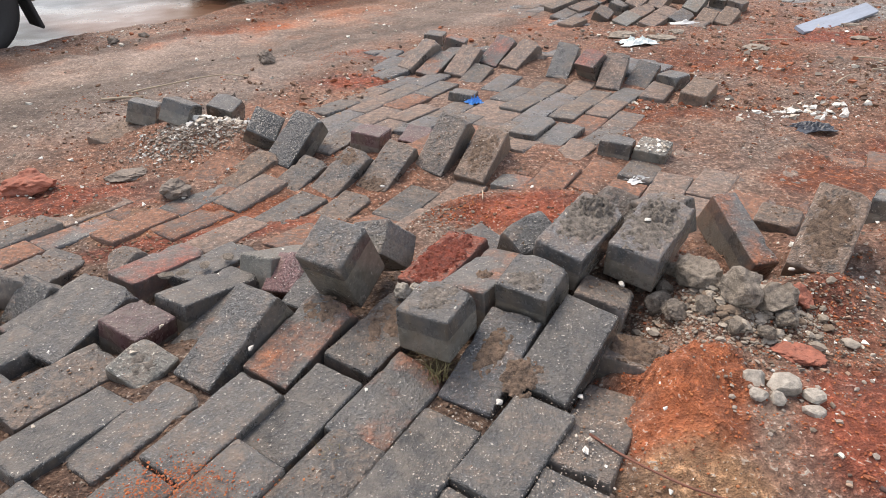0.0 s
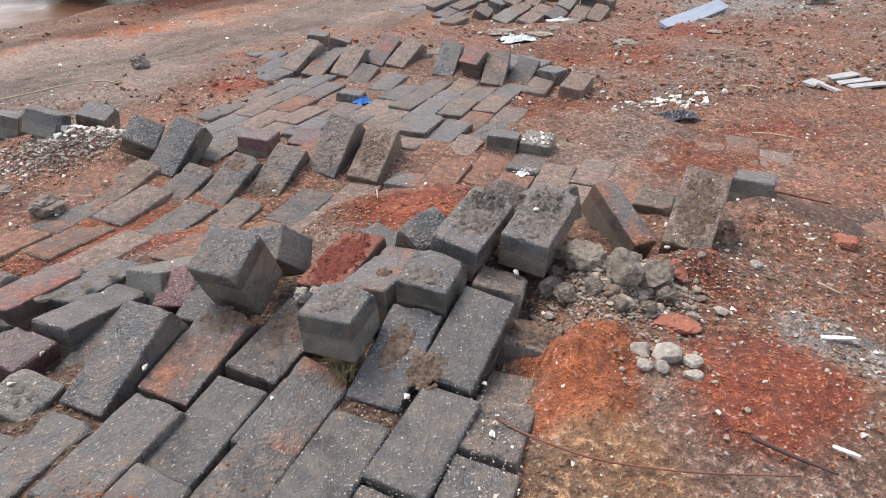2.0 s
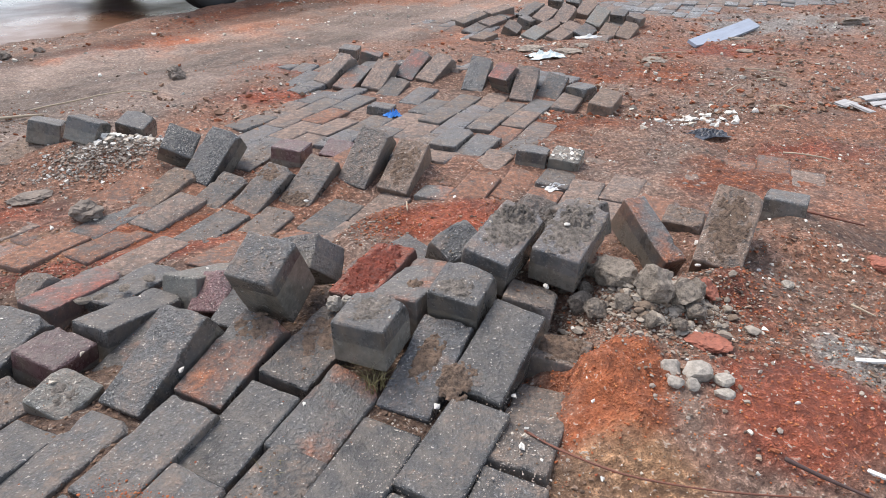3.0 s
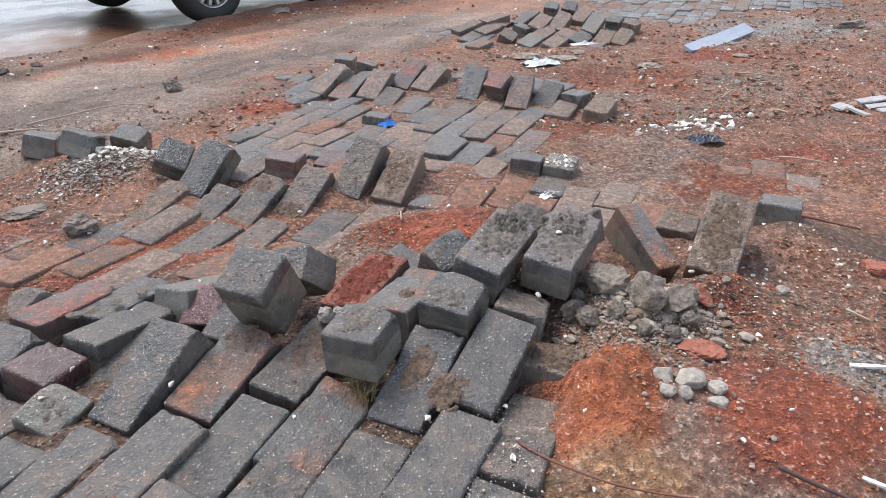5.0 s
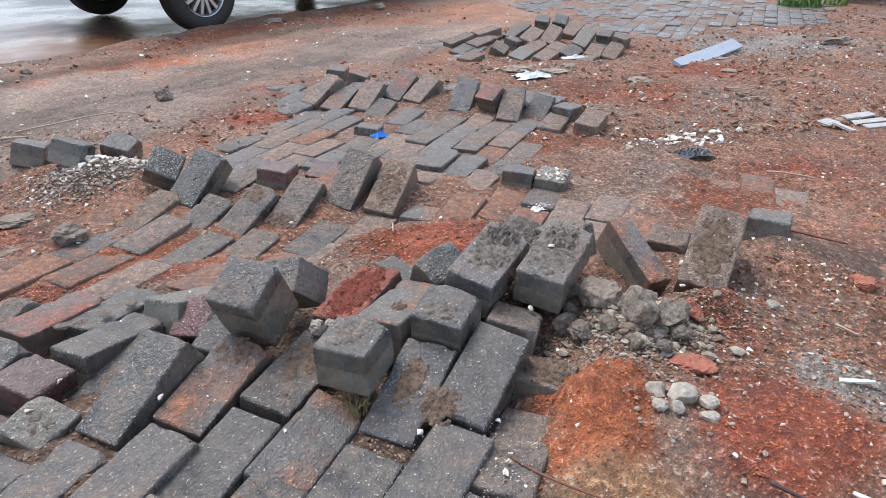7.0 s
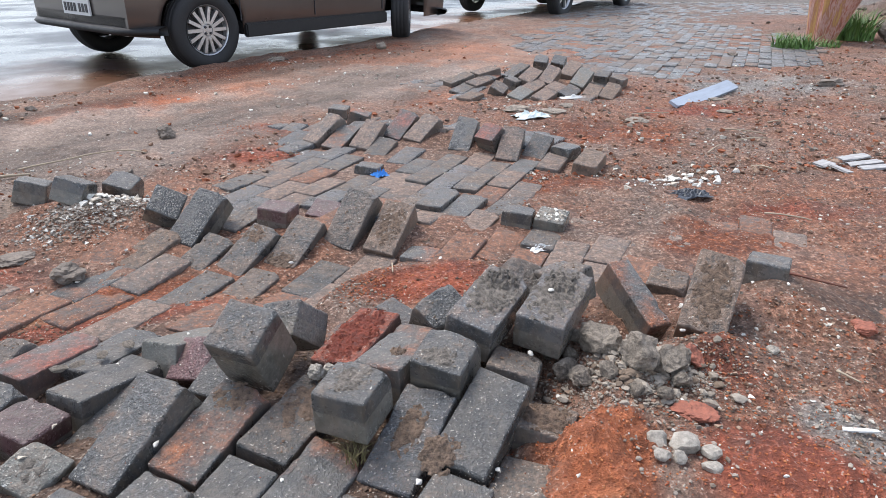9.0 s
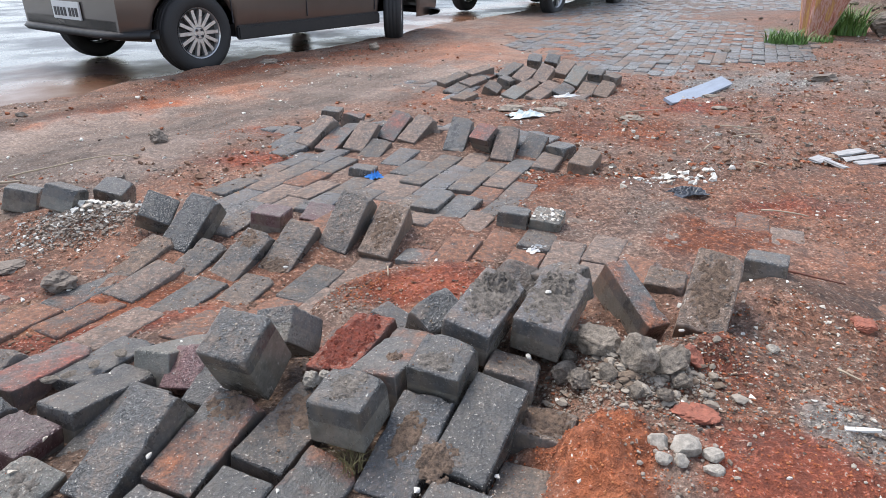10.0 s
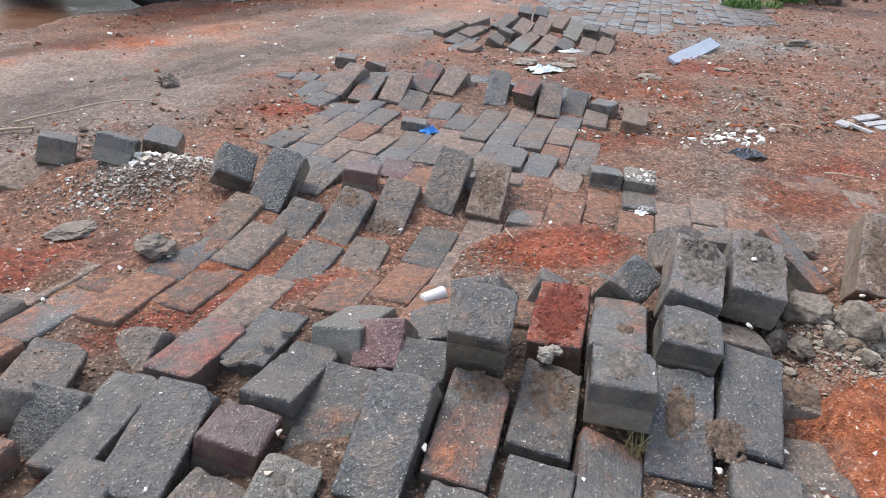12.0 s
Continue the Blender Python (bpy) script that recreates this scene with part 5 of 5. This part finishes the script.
def sliver(x, y, l, w, yaw, label="thin white plastic sliver on the earth", z=None, t=0.004, material=None, tilt=4, name="plastic_sliver", category="scrap"):
    bm = bmesh.new()
    bmesh.ops.create_cube(bm, size=1)
    bmesh.ops.subdivide_edges(bm, edges=[e for e in bm.edges if abs((e.verts[0].co - e.verts[1].co).x) > 0.5], cuts=5)
    for v in bm.verts:
        v.co.y *= 1 - 1.2 * max(0, v.co.x) ** 1.3
        v.co.z += 0.4 * math.sin(v.co.x * 3)
    bmesh.ops.scale(bm, vec=(l, w, t), verts=bm.verts)
    ob = part(name, bm, material or WHITE, None)
    ob.matrix_world = pose(x, y, (height_at(x, y) if z is None else z) + 0.006, tilt, -tilt, yaw)
    return tagged(ob, label, category)


sliver(0.865, 0.785, 0.056, 0.009, -22)
sliver(0.705, 0.555, 0.036, 0.007, -55)
WHITE_LIME = plain_material("white_plaster", (0.62, 0.6, 0.55), 0.85, vary=0.3, scale=5, bump=0.6)
for x, y, z, s, yaw, where in [(0.088, 0.772, 0.043, 0.022, 60, "on the pavers"), (-0.332, 0.893, 0.055, 0.020, 70, "wedged between two pavers"), (-0.175, 1.72, 0.0, 0.020, 10, "between the pavers"), (0.335, 1.03, 0.10, 0.022, 80, "beside the rubble heap"),
                               (0.40, 1.13, 0.185, 0.022, 20, "on a raised block"), (0.69, 1.10, 0.09, 0.02, 0, "beside the rubble heap"), (0.72, 1.12, 0.075, 0.018, 40, "beside the rubble heap"), (0.45, 0.66, 0.05, 0.016, 20, "on the earth")]:
    stone("plaster_chip", x, y, 0.55 * s, WHITE_LIME, f"small white chip of plaster {where}", "chip", 0.6, int(s * 7000 + yaw), yaw, z=z, long=1.5, rough=0.25, cuts=2)

# a short white tube
bm = bmesh.new()
bmesh.ops.create_cone(bm, cap_ends=True, segments=24, radius1=0.014, radius2=0.016, depth=0.055, matrix=pose(0, 0, 0, 0, 90))
bmesh.ops.bevel(bm, geom=list(bm.edges), offset=0.0015, segments=1, affect="EDGES")
tube = part("plastic_tube", bm, WHITE, None, smooth=True)
tube.matrix_world = pose(-0.175, 1.395, height_at(-0.175, 1.395) + 0.02, 0, -6, 15)
tagged(tube, "short white plastic tube lying between the pavers", "tube")

# a warped blue-grey board
BOARD = plain_material("weathered_blue_grey_board", (0.30, 0.34, 0.40), 0.55, vary=0.2, scale=6, bump=0.3, grain=(1, 12, 12))
bm = bmesh.new()
bmesh.ops.create_cube(bm, size=1)
bmesh.ops.subdivide_edges(bm, edges=[e for e in bm.edges if abs((e.verts[0].co - e.verts[1].co).x) > 0.5], cuts=14)
for v in bm.verts:
    v.co.y *= 1 - 1.3 * max(0, -v.co.x - 0.15) ** 1.2
    v.co.z *= 1
    v.co = Vector((v.co.x * 0.82, v.co.y * 0.095, v.co.z * 0.018 + 0.06 * v.co.x * v.co.x))
board = part("board", bm, BOARD, None)
board.matrix_world = pose(2.28, 3.93, 0.085, 24, -3, 36)
tagged(board, "warped blue-grey broken board lying on the earth", "board")

# torn white panels
PANEL = plain_material("dirty_white_panel", (0.33, 0.32, 0.31), 0.6, vary=0.5, scale=10, bump=0.2, grain=(1, 8, 1))
for x, y, l, w, yaw in [(2.05, 2.46, 0.085, 0.06, 25), (2.06, 2.37, 0.025, 0.10, 12), (2.24, 2.52, 0.16, 0.045, 10), (2.25, 2.46, 0.17, 0.04, 6), (2.27, 2.40, 0.18, 0.04, 2)]:
    bm = bmesh.new()
    bmesh.ops.create_cube(bm, size=1)
    bmesh.ops.subdivide_edges(bm, edges=list(bm.edges), cuts=3)
    for v in bm.verts:
        v.co += Vector((0.10 * noise.noise(v.co * 3 + Vector((x * 9, 0, 0))), 0.15 * noise.noise(v.co * 3 + Vector((0, y * 9, 0))), 0))
    bmesh.ops.scale(bm, vec=(l, w, 0.008), verts=bm.verts)
    ob = part("panel_piece", bm, PANEL, None)
    ob.matrix_world = pose(x, y, height_at(x, y) + 0.012, 5, -3, yaw)
    tagged(ob, "torn strip of dirty white panel on the earth", "panel", "torn white panels")


# ---- plants ----
GREEN = plain_material("grass_green", (0.10, 0.19, 0.045), 0.6, vary=0.4, scale=20, bump=0)
DRY = plain_material("dry_grass", (0.17, 0.14, 0.06), 0.7, vary=0.4, scale=20, bump=0)


def tuft(x, y, n, tall, spread, material, label, z=None, seed=0, width=0.004):
    """A tuft of bent, tapered blades."""
    r = random.Random(seed)
    bm = bmesh.new()
    for _ in range(n):
        a, s, h = r.uniform(0, 6.283), spread * r.random() ** 0.5, tall * r.uniform(0.4, 1.0)
        bx, by = s * math.cos(a), s * math.sin(a)
        lean, d = r.uniform(0.2, 1.0) * h, r.uniform(0, 6.283)
        wx, wy = -math.sin(d) * width, math.cos(d) * width
        last = None
        for k in range(5):
            t = k / 4
            px, py, pz = bx + lean * t * t * math.cos(d), by + lean * t * t * math.sin(d), h * t * (1 - 0.3 * t)
            e = 1 - t * 0.93
            pair = (bm.verts.new((px - wx * e, py - wy * e, pz)), bm.verts.new((px + wx * e, py + wy * e, pz)))
            if last:
                bm.faces.new((last[0], last[1], pair[1], pair[0]))
            last = pair
    ob = part("grass_tuft", bm, material, None)
    ob.matrix_world = pose(x, y, (height_at(x, y) if z is None else z) - 0.005)
    return tagged(ob, label, "grass", kind="stuff")


tuft(-0.01, 0.845, 40, 0.07, 0.018, DRY, "small tuft of dry green grass under a loose paver", 0.035, 1, 0.0012)
tuft(-0.165, 0.68, 14, 0.03, 0.015, DRY, "few dry grass blades in a joint", 0.03, 2, 0.001)
tuft(4.5, 6.25, 260, 0.24, 0.20, GREEN, "bright green grass growing beside the post", None, 3, 0.008)
tuft(7.0, 7.3, 160, 0.35, 0.4, GREEN, "wild grass on the earth bank", None, 6, 0.009)
tuft(8.9, 8.2, 400, 0.5, 0.9, GREEN, "wild grass on top of the earth bank", None, 7, 0.012)
tuft(9.4, 7.4, 200, 0.4, 0.6, DRY, "dry weeds on top of the earth bank", None, 8, 0.010)
tuft(4.88, 6.25, 90, 0.13, 0.12, GREEN, "low green grass at the foot of the post", None, 4, 0.007)
tuft(5.55, 6.8, 380, 0.5, 0.24, GREEN, "tall green grass behind the post", None, 5, 0.009)


# ---- the post ----
def post_material():
    m = Nodes("peeling_painted_wood")
    vec = m.node("Mapping", Vector=m.coord(), Scale=(16, 16, 0.5)).outputs[0]
    a, b = m.noise(vec, 1.3, 5.0, 0.65), m.noise(m.coord(), 25.0, 4.0)
    ramp = m.node("ValToRGB", Fac=a)
    e = ramp.color_ramp.elements
    e[0].position, e[0].color = 0.32, (0.10, 0.07, 0.06, 1)
    e[1].position, e[1].color = 0.70, (0.42, 0.24, 0.10, 1)
    for p, c in [(0.42, (0.34, 0.12, 0.07)), (0.48, (0.45, 0.28, 0.24)), (0.53, (0.30, 0.13, 0.08)), (0.60, (0.40, 0.22, 0.07))]:
        k = e.new(p)
        k.color = (*c, 1)
    return m.done(ramp.outputs[0], 0.75, normal=m.bump(m.math("ADD", a, m.math("MULTIPLY", b, 0.3)), 0.8, 0.03))


bm = bmesh.new()
rings = []
for k in range(26):
    z = 2.6 * (k / 25) ** 1.3
    r = 0.115 + 0.24 * min(z, 0.55)
    rings.append([bm.verts.new((r * (1 + 0.10 * math.sin(5 * q + 0.6) + 0.05 * math.sin(11 * q)) * math.cos(q) + 0.15 * z, r * (1 + 0.08 * math.sin(4 * q)) * math.sin(q), z - 0.05)) for q in np.linspace(0, 2 * math.pi, 41)[:-1]])
for u, v in zip(rings, rings[1:]):
    for q in range(40):
        bm.faces.new((u[q], u[(q + 1) % 40], v[(q + 1) % 40], v[q]))
bm.faces.new(rings[-1])
post = part("post", bm, post_material(), None, smooth=True)
post.matrix_world = pose(5.06, 6.62, height_at(5.06, 6.62))
tagged(post, "thick wooden post with peeling ochre and pink paint", "post")


# ---- parked cars ----
def paint(name, color):
    return plain_material(name, color, 0.32, 0.55, vary=0.06, scale=4, bump=0, coat=0.8)


RUBBER = plain_material("tyre_rubber", (0.022, 0.022, 0.023), 0.75, vary=0.4, scale=40, bump=0.3)
TRIM = plain_material("black_plastic_trim", (0.014, 0.014, 0.015), 0.62, vary=0.2, scale=30, bump=0.2)
ALLOY = plain_material("silver_wheel", (0.55, 0.55, 0.55), 0.32, 0.8, vary=0.12, scale=30, bump=0.1)
GLASS = plain_material("dark_window_glass", (0.02, 0.025, 0.028), 0.06, vary=0.1, scale=3, bump=0)
LAMP_RED = plain_material("red_lamp_cover", (0.35, 0.015, 0.012), 0.2, vary=0.1, scale=10, bump=0)
PLATE = plain_material("plate_enamel", (0.68, 0.69, 0.68), 0.4, vary=0.05, scale=20, bump=0)
INK = plain_material("dark_enamel", (0.03, 0.03, 0.035), 0.5, vary=0.1, scale=20, bump=0)


def lathe(bm, profile, n=48):
    rings = [[bm.verts.new((r * math.cos(q), w, r * math.sin(q))) for q in np.linspace(0, 2 * math.pi, n + 1)[:-1]] for w, r in profile]
    for u, v in zip(rings, rings[1:]):
        for q in range(n):
            bm.faces.new((u[q], v[q], v[(q + 1) % n], u[(q + 1) % n]))
    return rings


def box(bm, sx, sy, sz, m):
    made = bmesh.ops.create_cube(bm, size=1, matrix=m @ Matrix.Diagonal((sx, sy, sz, 1)))
    return made["verts"]


def wheel(car, x, y, r, spokes, turn, outward):
    """A wheel about its own axle; outward: -1 for the right side of the car."""
    bm = bmesh.new()
    w = 0.095
    lathe(bm, [(-w * 0.72, r * 0.60), (-w, r * 0.70), (-w * 0.98, r * 0.86), (-w * 0.80, r * 0.965), (-w * 0.45, r), (-w * 0.40, r * 0.975), (-w * 0.34, r), (-0.006, r), (0, r * 0.975), (0.006, r),
               (w * 0.34, r), (w * 0.40, r * 0.975), (w * 0.45, r), (w * 0.80, r * 0.965), (w * 0.98, r * 0.86), (w, r * 0.70), (w * 0.72, r * 0.60), (-w * 0.72, r * 0.60)], 56)
    hub = new("wheel")
    hub.parent = car
    hub.matrix_basis = pose(x, y, r, 0, 0, turn + (0 if outward < 0 else 180))
    part("tyre", bm, RUBBER, hub, "black rubber tyre", smooth=True)
    bm = bmesh.new()
    lathe(bm, [(-w * 0.86, r * 0.62), (-w * 0.80, r * 0.60), (-w * 0.55, r * 0.57), (-w * 0.2, r * 0.56), (w * 0.7, r * 0.60)], 56)
    for k in range(spokes):
        a = 2 * math.pi * k / spokes
        wide = 0.30 * r * math.sin(math.pi / spokes) * 3.2
        box(bm, r * 0.42, 0.03, min(wide, r * 0.085), Matrix.Rotation(-a, 4, "Y") @ Matrix.Translation((r * 0.36, -w * 0.62, 0)))
    ring = lathe(bm, [(-w * 0.78, r * 0.001), (-w * 0.78, r * 0.13), (-w * 0.66, r * 0.17), (-w * 0.4, r * 0.18)], 32)
    part("rim", bm, ALLOY, hub, f"silver rim with {spokes} spokes")
    # a black disc behind the spokes stands in for the shaded hollow
    bm = bmesh.new()
    lathe(bm, [(-w * 0.42, 0.001), (-w * 0.42, r * 0.56)], 40)
    part("wheel_shade_disc", bm, TRIM, hub, "black disc standing in for the shaded inside of the wheel")
    for k in range(4):
        a = 2 * math.pi * (k + 0.5) / 4
        bm = bmesh.new()
        bmesh.ops.create_cone(bm, cap_ends=True, segments=6, radius1=r * 0.035, radius2=r * 0.03, depth=0.02, matrix=Matrix.Translation((r * 0.105 * math.cos(a), -w * 0.80, r * 0.105 * math.sin(a))) @ pose(0, 0, 0, 90))
        part("bolt", bm, INK, hub)


def car(label, m, color, base=2.5, wide=1.66, tall=1.45, r=0.295, rear=0.78, front=0.85, sill=0.235, spokes=14, steer=0.0, high=0.0, flaps=False):
    """A saloon whose origin lies on the road under the right rear wheel; it drives along its x and its right side is at y 0."""
    ob = tagged(new("car"), label, "car")
    ob.matrix_world = m
    half, cy = wide / 2, wide / 2 - 0.06
    x0, x1, ra = -rear, base + front, r + 0.055

    def roofline(x):
        t = (x - x0) / (x1 - x0)
        pts = [(0, 0.88), (0.03, 1.0), (0.12, 1.12), (0.25, 1.0 * tall), (0.5, tall), (0.62, tall - 0.08), (0.76, 1.03), (0.95, 0.80), (1, 0.62)]
        return float(np.interp(t, [p[0] for p in pts], [p[1] for p in pts])) + high

    def low(x):
        z = sill + high * 0.6 + (0.06 * max(0, 1 - (x - x0) / 0.5) if x < 0 else 0)
        for c in (0.0, base):
            d = ra * ra - (x - c) ** 2
            if d > 0:
                z = max(z, r + math.sqrt(d))
        return z

    def section(x, grow=0.0):
        t = (x - x0) / (x1 - x0)
        pinch = 1 - 0.16 * abs(2 * t - 1) ** 5
        w, zl, zr = half * pinch, low(x), roofline(x)
        belt = min(0.90 + high, zr - 0.04)
        cab = 0.80 if 0.1 < t < 0.78 else 0.94
        rows = [(w * 0.965, zl), (w * 0.995, max(zl + 0.01, 0.36 + high * 0.6)), (w, max(zl + 0.02, 0.52 + high)), (w * 0.985, max(zl + 0.03, 0.74 + high)), (w * 0.95, belt), (w * (cab + 0.04), belt + (zr - belt) * 0.55), (w * cab, zr - 0.05 * (zr - belt)), (w * 0.5, zr + 0.02), (0, zr + 0.03)]
        return [(x, cy + (a + grow), z + grow * 0.3) for a, z in rows], [(x, cy - (a + grow), z + grow * 0.3) for a, z in rows]

    xs = sorted(set([round(v, 3) for v in np.linspace(x0, x1, 46)] + [round(c + ra * math.cos(q), 3) for c in (0.0, base) for q in np.linspace(0, math.pi, 17)]))

    def skin(name, xr, rows, material, text, grow=0.0, sides=(0, 1)):
        bm = bmesh.new()
        for s in sides:
            g = [[bm.verts.new(section(x, grow)[s][k]) for k in rows] for x in xr]
            for u, v in zip(g, g[1:]):
                for k in range(len(rows) - 1):
                    f = (u[k], v[k], v[k + 1], u[k + 1])
                    bm.faces.new(f if s else f[::-1])
        bmesh.ops.remove_doubles(bm, verts=bm.verts, dist=0.0005)
        return part(name, bm, material, ob, text, smooth=True)

    body = skin("body", xs, list(range(9)), color, "")
    # closed ends and floor
    for name, x in (("rear_panel", x0), ("front_panel", x1)):
        bm = bmesh.new()
        a, b = section(x)
        bm.faces.new([bm.verts.new(p) for p in (a + b[::-1][1:])] if x == x0 else [bm.verts.new(p) for p in (a + b[::-1][1:])][::-1])
        part(name, bm, color, ob)
    bm = bmesh.new()
    box(bm, base - 2 * ra, wide * 0.94, 0.10, pose(base / 2, cy, sill + high * 0.6 + 0.06))
    box(bm, rear - ra, wide * 0.8, 0.10, pose(-ra - (rear - ra) / 2, cy, sill + high * 0.6 + 0.14))
    box(bm, 2 * ra, wide * 0.62, 0.12, pose(0, cy, r + 0.05))
    box(bm, 2 * ra, wide * 0.62, 0.12, pose(base, cy, r + 0.05))
    part("underbody", bm, TRIM, ob, "black underbody")
    for y in (-0.055, wide - 0.065):
        bm = bmesh.new()
        box(bm, base - 2 * ra + 0.02, 0.05, 0.11, pose(base / 2, y, sill + high * 0.6 + 0.045))
        bmesh.ops.bevel(bm, geom=list(bm.edges), offset=0.012, segments=2, affect="EDGES")
        part("sill", bm, TRIM, ob, "black plastic sill")
    # lower bumpers wrapped round the ends
    for name, c, s in (("rear_bumper", x0, -1), ("front_bumper", x1, 1)):
        bm = bmesh.new()
        path = []
        for q in np.linspace(-1, 1, 25):
            path.append((c + s * 0.05 - s * (rear - ra) * 0.95 * abs(q) ** 7, cy + half * 1.0 * math.copysign(abs(q) ** 0.75, q)))
        zb = sill + high * 0.6 + (0.055 if s < 0 else 0)
        rings = [[bm.verts.new((x + dx * s, cy + (y - cy) * k, z)) for dx, k, z in ((-0.10, 0.94, zb), (0.0, 1.0, zb + 0.012), (0.018, 1.012, zb + 0.036), (0.0, 1.0, zb + 0.06), (-0.10, 0.94, zb + 0.07))] for x, y in path]
        for u, v in zip(rings, rings[1:]):
            for k in range(5):
                f = (u[k], u[(k + 1) % 5], v[(k + 1) % 5], v[k])
                bm.faces.new(f)
        bmesh.ops.recalc_face_normals(bm, faces=bm.faces)
        part(name, bm, TRIM, ob, "black plastic lower bumper", smooth=True)
    # windows, door seams
    cab0, cab1 = x0 + 0.24 * (x1 - x0), x0 + 0.64 * (x1 - x0)
    mid = (cab0 + cab1) / 2
    for s in (0, 1):
        for a, b in ((cab0, mid - 0.04), (mid + 0.04, cab1)):
            skin("side_window", [float(v) for v in np.linspace(a, b, 8)], [4, 5], GLASS, "dark side window", 0.006, (s,))
    for a in (0.32, mid, base - ra - 0.05):
        for y in (-0.0605 - 0.0, wide - 0.0595):
            bm = bmesh.new()
            box(bm, 0.006, 0.010, 0.52, pose(a, y, 0.62 + high))
            part("door_seam", bm, INK, ob, "dark seam of a door")
    for y in (0.10, wide - 0.22):
        bm = bmesh.new()
        box(bm, 0.04, 0.16, 0.22, pose(x0 - 0.0, y, 0.78 + high))
        bmesh.ops.bevel(bm, geom=list(bm.edges), offset=0.015, segments=2, affect="EDGES")
        part("tail_lamp", bm, LAMP_RED, ob, "red tail lamp")
    bm = bmesh.new()
    box(bm, 0.012, 0.40, 0.13, pose(x0 - 0.012, cy - 0.02, 0.475 + high))
    plate = part("number_plate", bm, PLATE, ob, "white enamelled plate with dark bars")
    for k in range(7):
        bm = bmesh.new()
        box(bm, 0.006, 0.030, 0.063, pose(x0 - 0.019, cy - 0.02 + (k - 3) * 0.048 + (0.012 if k > 2 else -0.012), 0.465 + high))
        part("bar", bm, INK, plate)
    for x, y, o, turn in ((0, 0.03, -1, 0), (base, 0.03, -1, steer), (0, wide - 0.15, 1, 0), (base, wide - 0.15, 1, steer)):
        wheel(ob, x, y, r, spokes, turn, o)
    if flaps:
        for y in (0.03, wide - 0.15):
            bm = bmesh.new()
            box(bm, 0.02, 0.2, 0.22, pose(-r - 0.05, y, 0.24, 0, 12))
            bmesh.ops.bevel(bm, geom=list(bm.edges), offset=0.006, segments=1, affect="EDGES")
            part("mud_flap", bm, TRIM, ob, "black rubber mud flap")
    return ob


BRONZE, NIGHT, SILVER = paint("bronze_grey_metallic_paint", (0.085, 0.069, 0.062)), paint("black_blue_paint", (0.02, 0.022, 0.027)), paint("silver_grey_paint", (0.34, 0.34, 0.33))


def on_road(x, y, yaw):
    return pose(x, y, float(lay(x, y)) - 0.048, 0.3, -1.5, yaw)


car("bronze-grey saloon with silver wheels parked on the wet road", on_road(-1.09, 5.61, 46), BRONZE, steer=36, rear=0.58, r=0.308)
car("dark high-built car parked further along the wet road", on_road(3.35, 10.3, 47), NIGHT, base=2.65, wide=1.78, tall=1.55, r=0.34, spokes=5, sill=0.26, high=0.10)
car("silver-grey saloon parked at the muddy edge of the road", pose(-3.707, 4.633, float(lay(-3.707, 4.633)) - 0.045, -0.3, 1.5, 228), SILVER, rear=0.62, flaps=True)
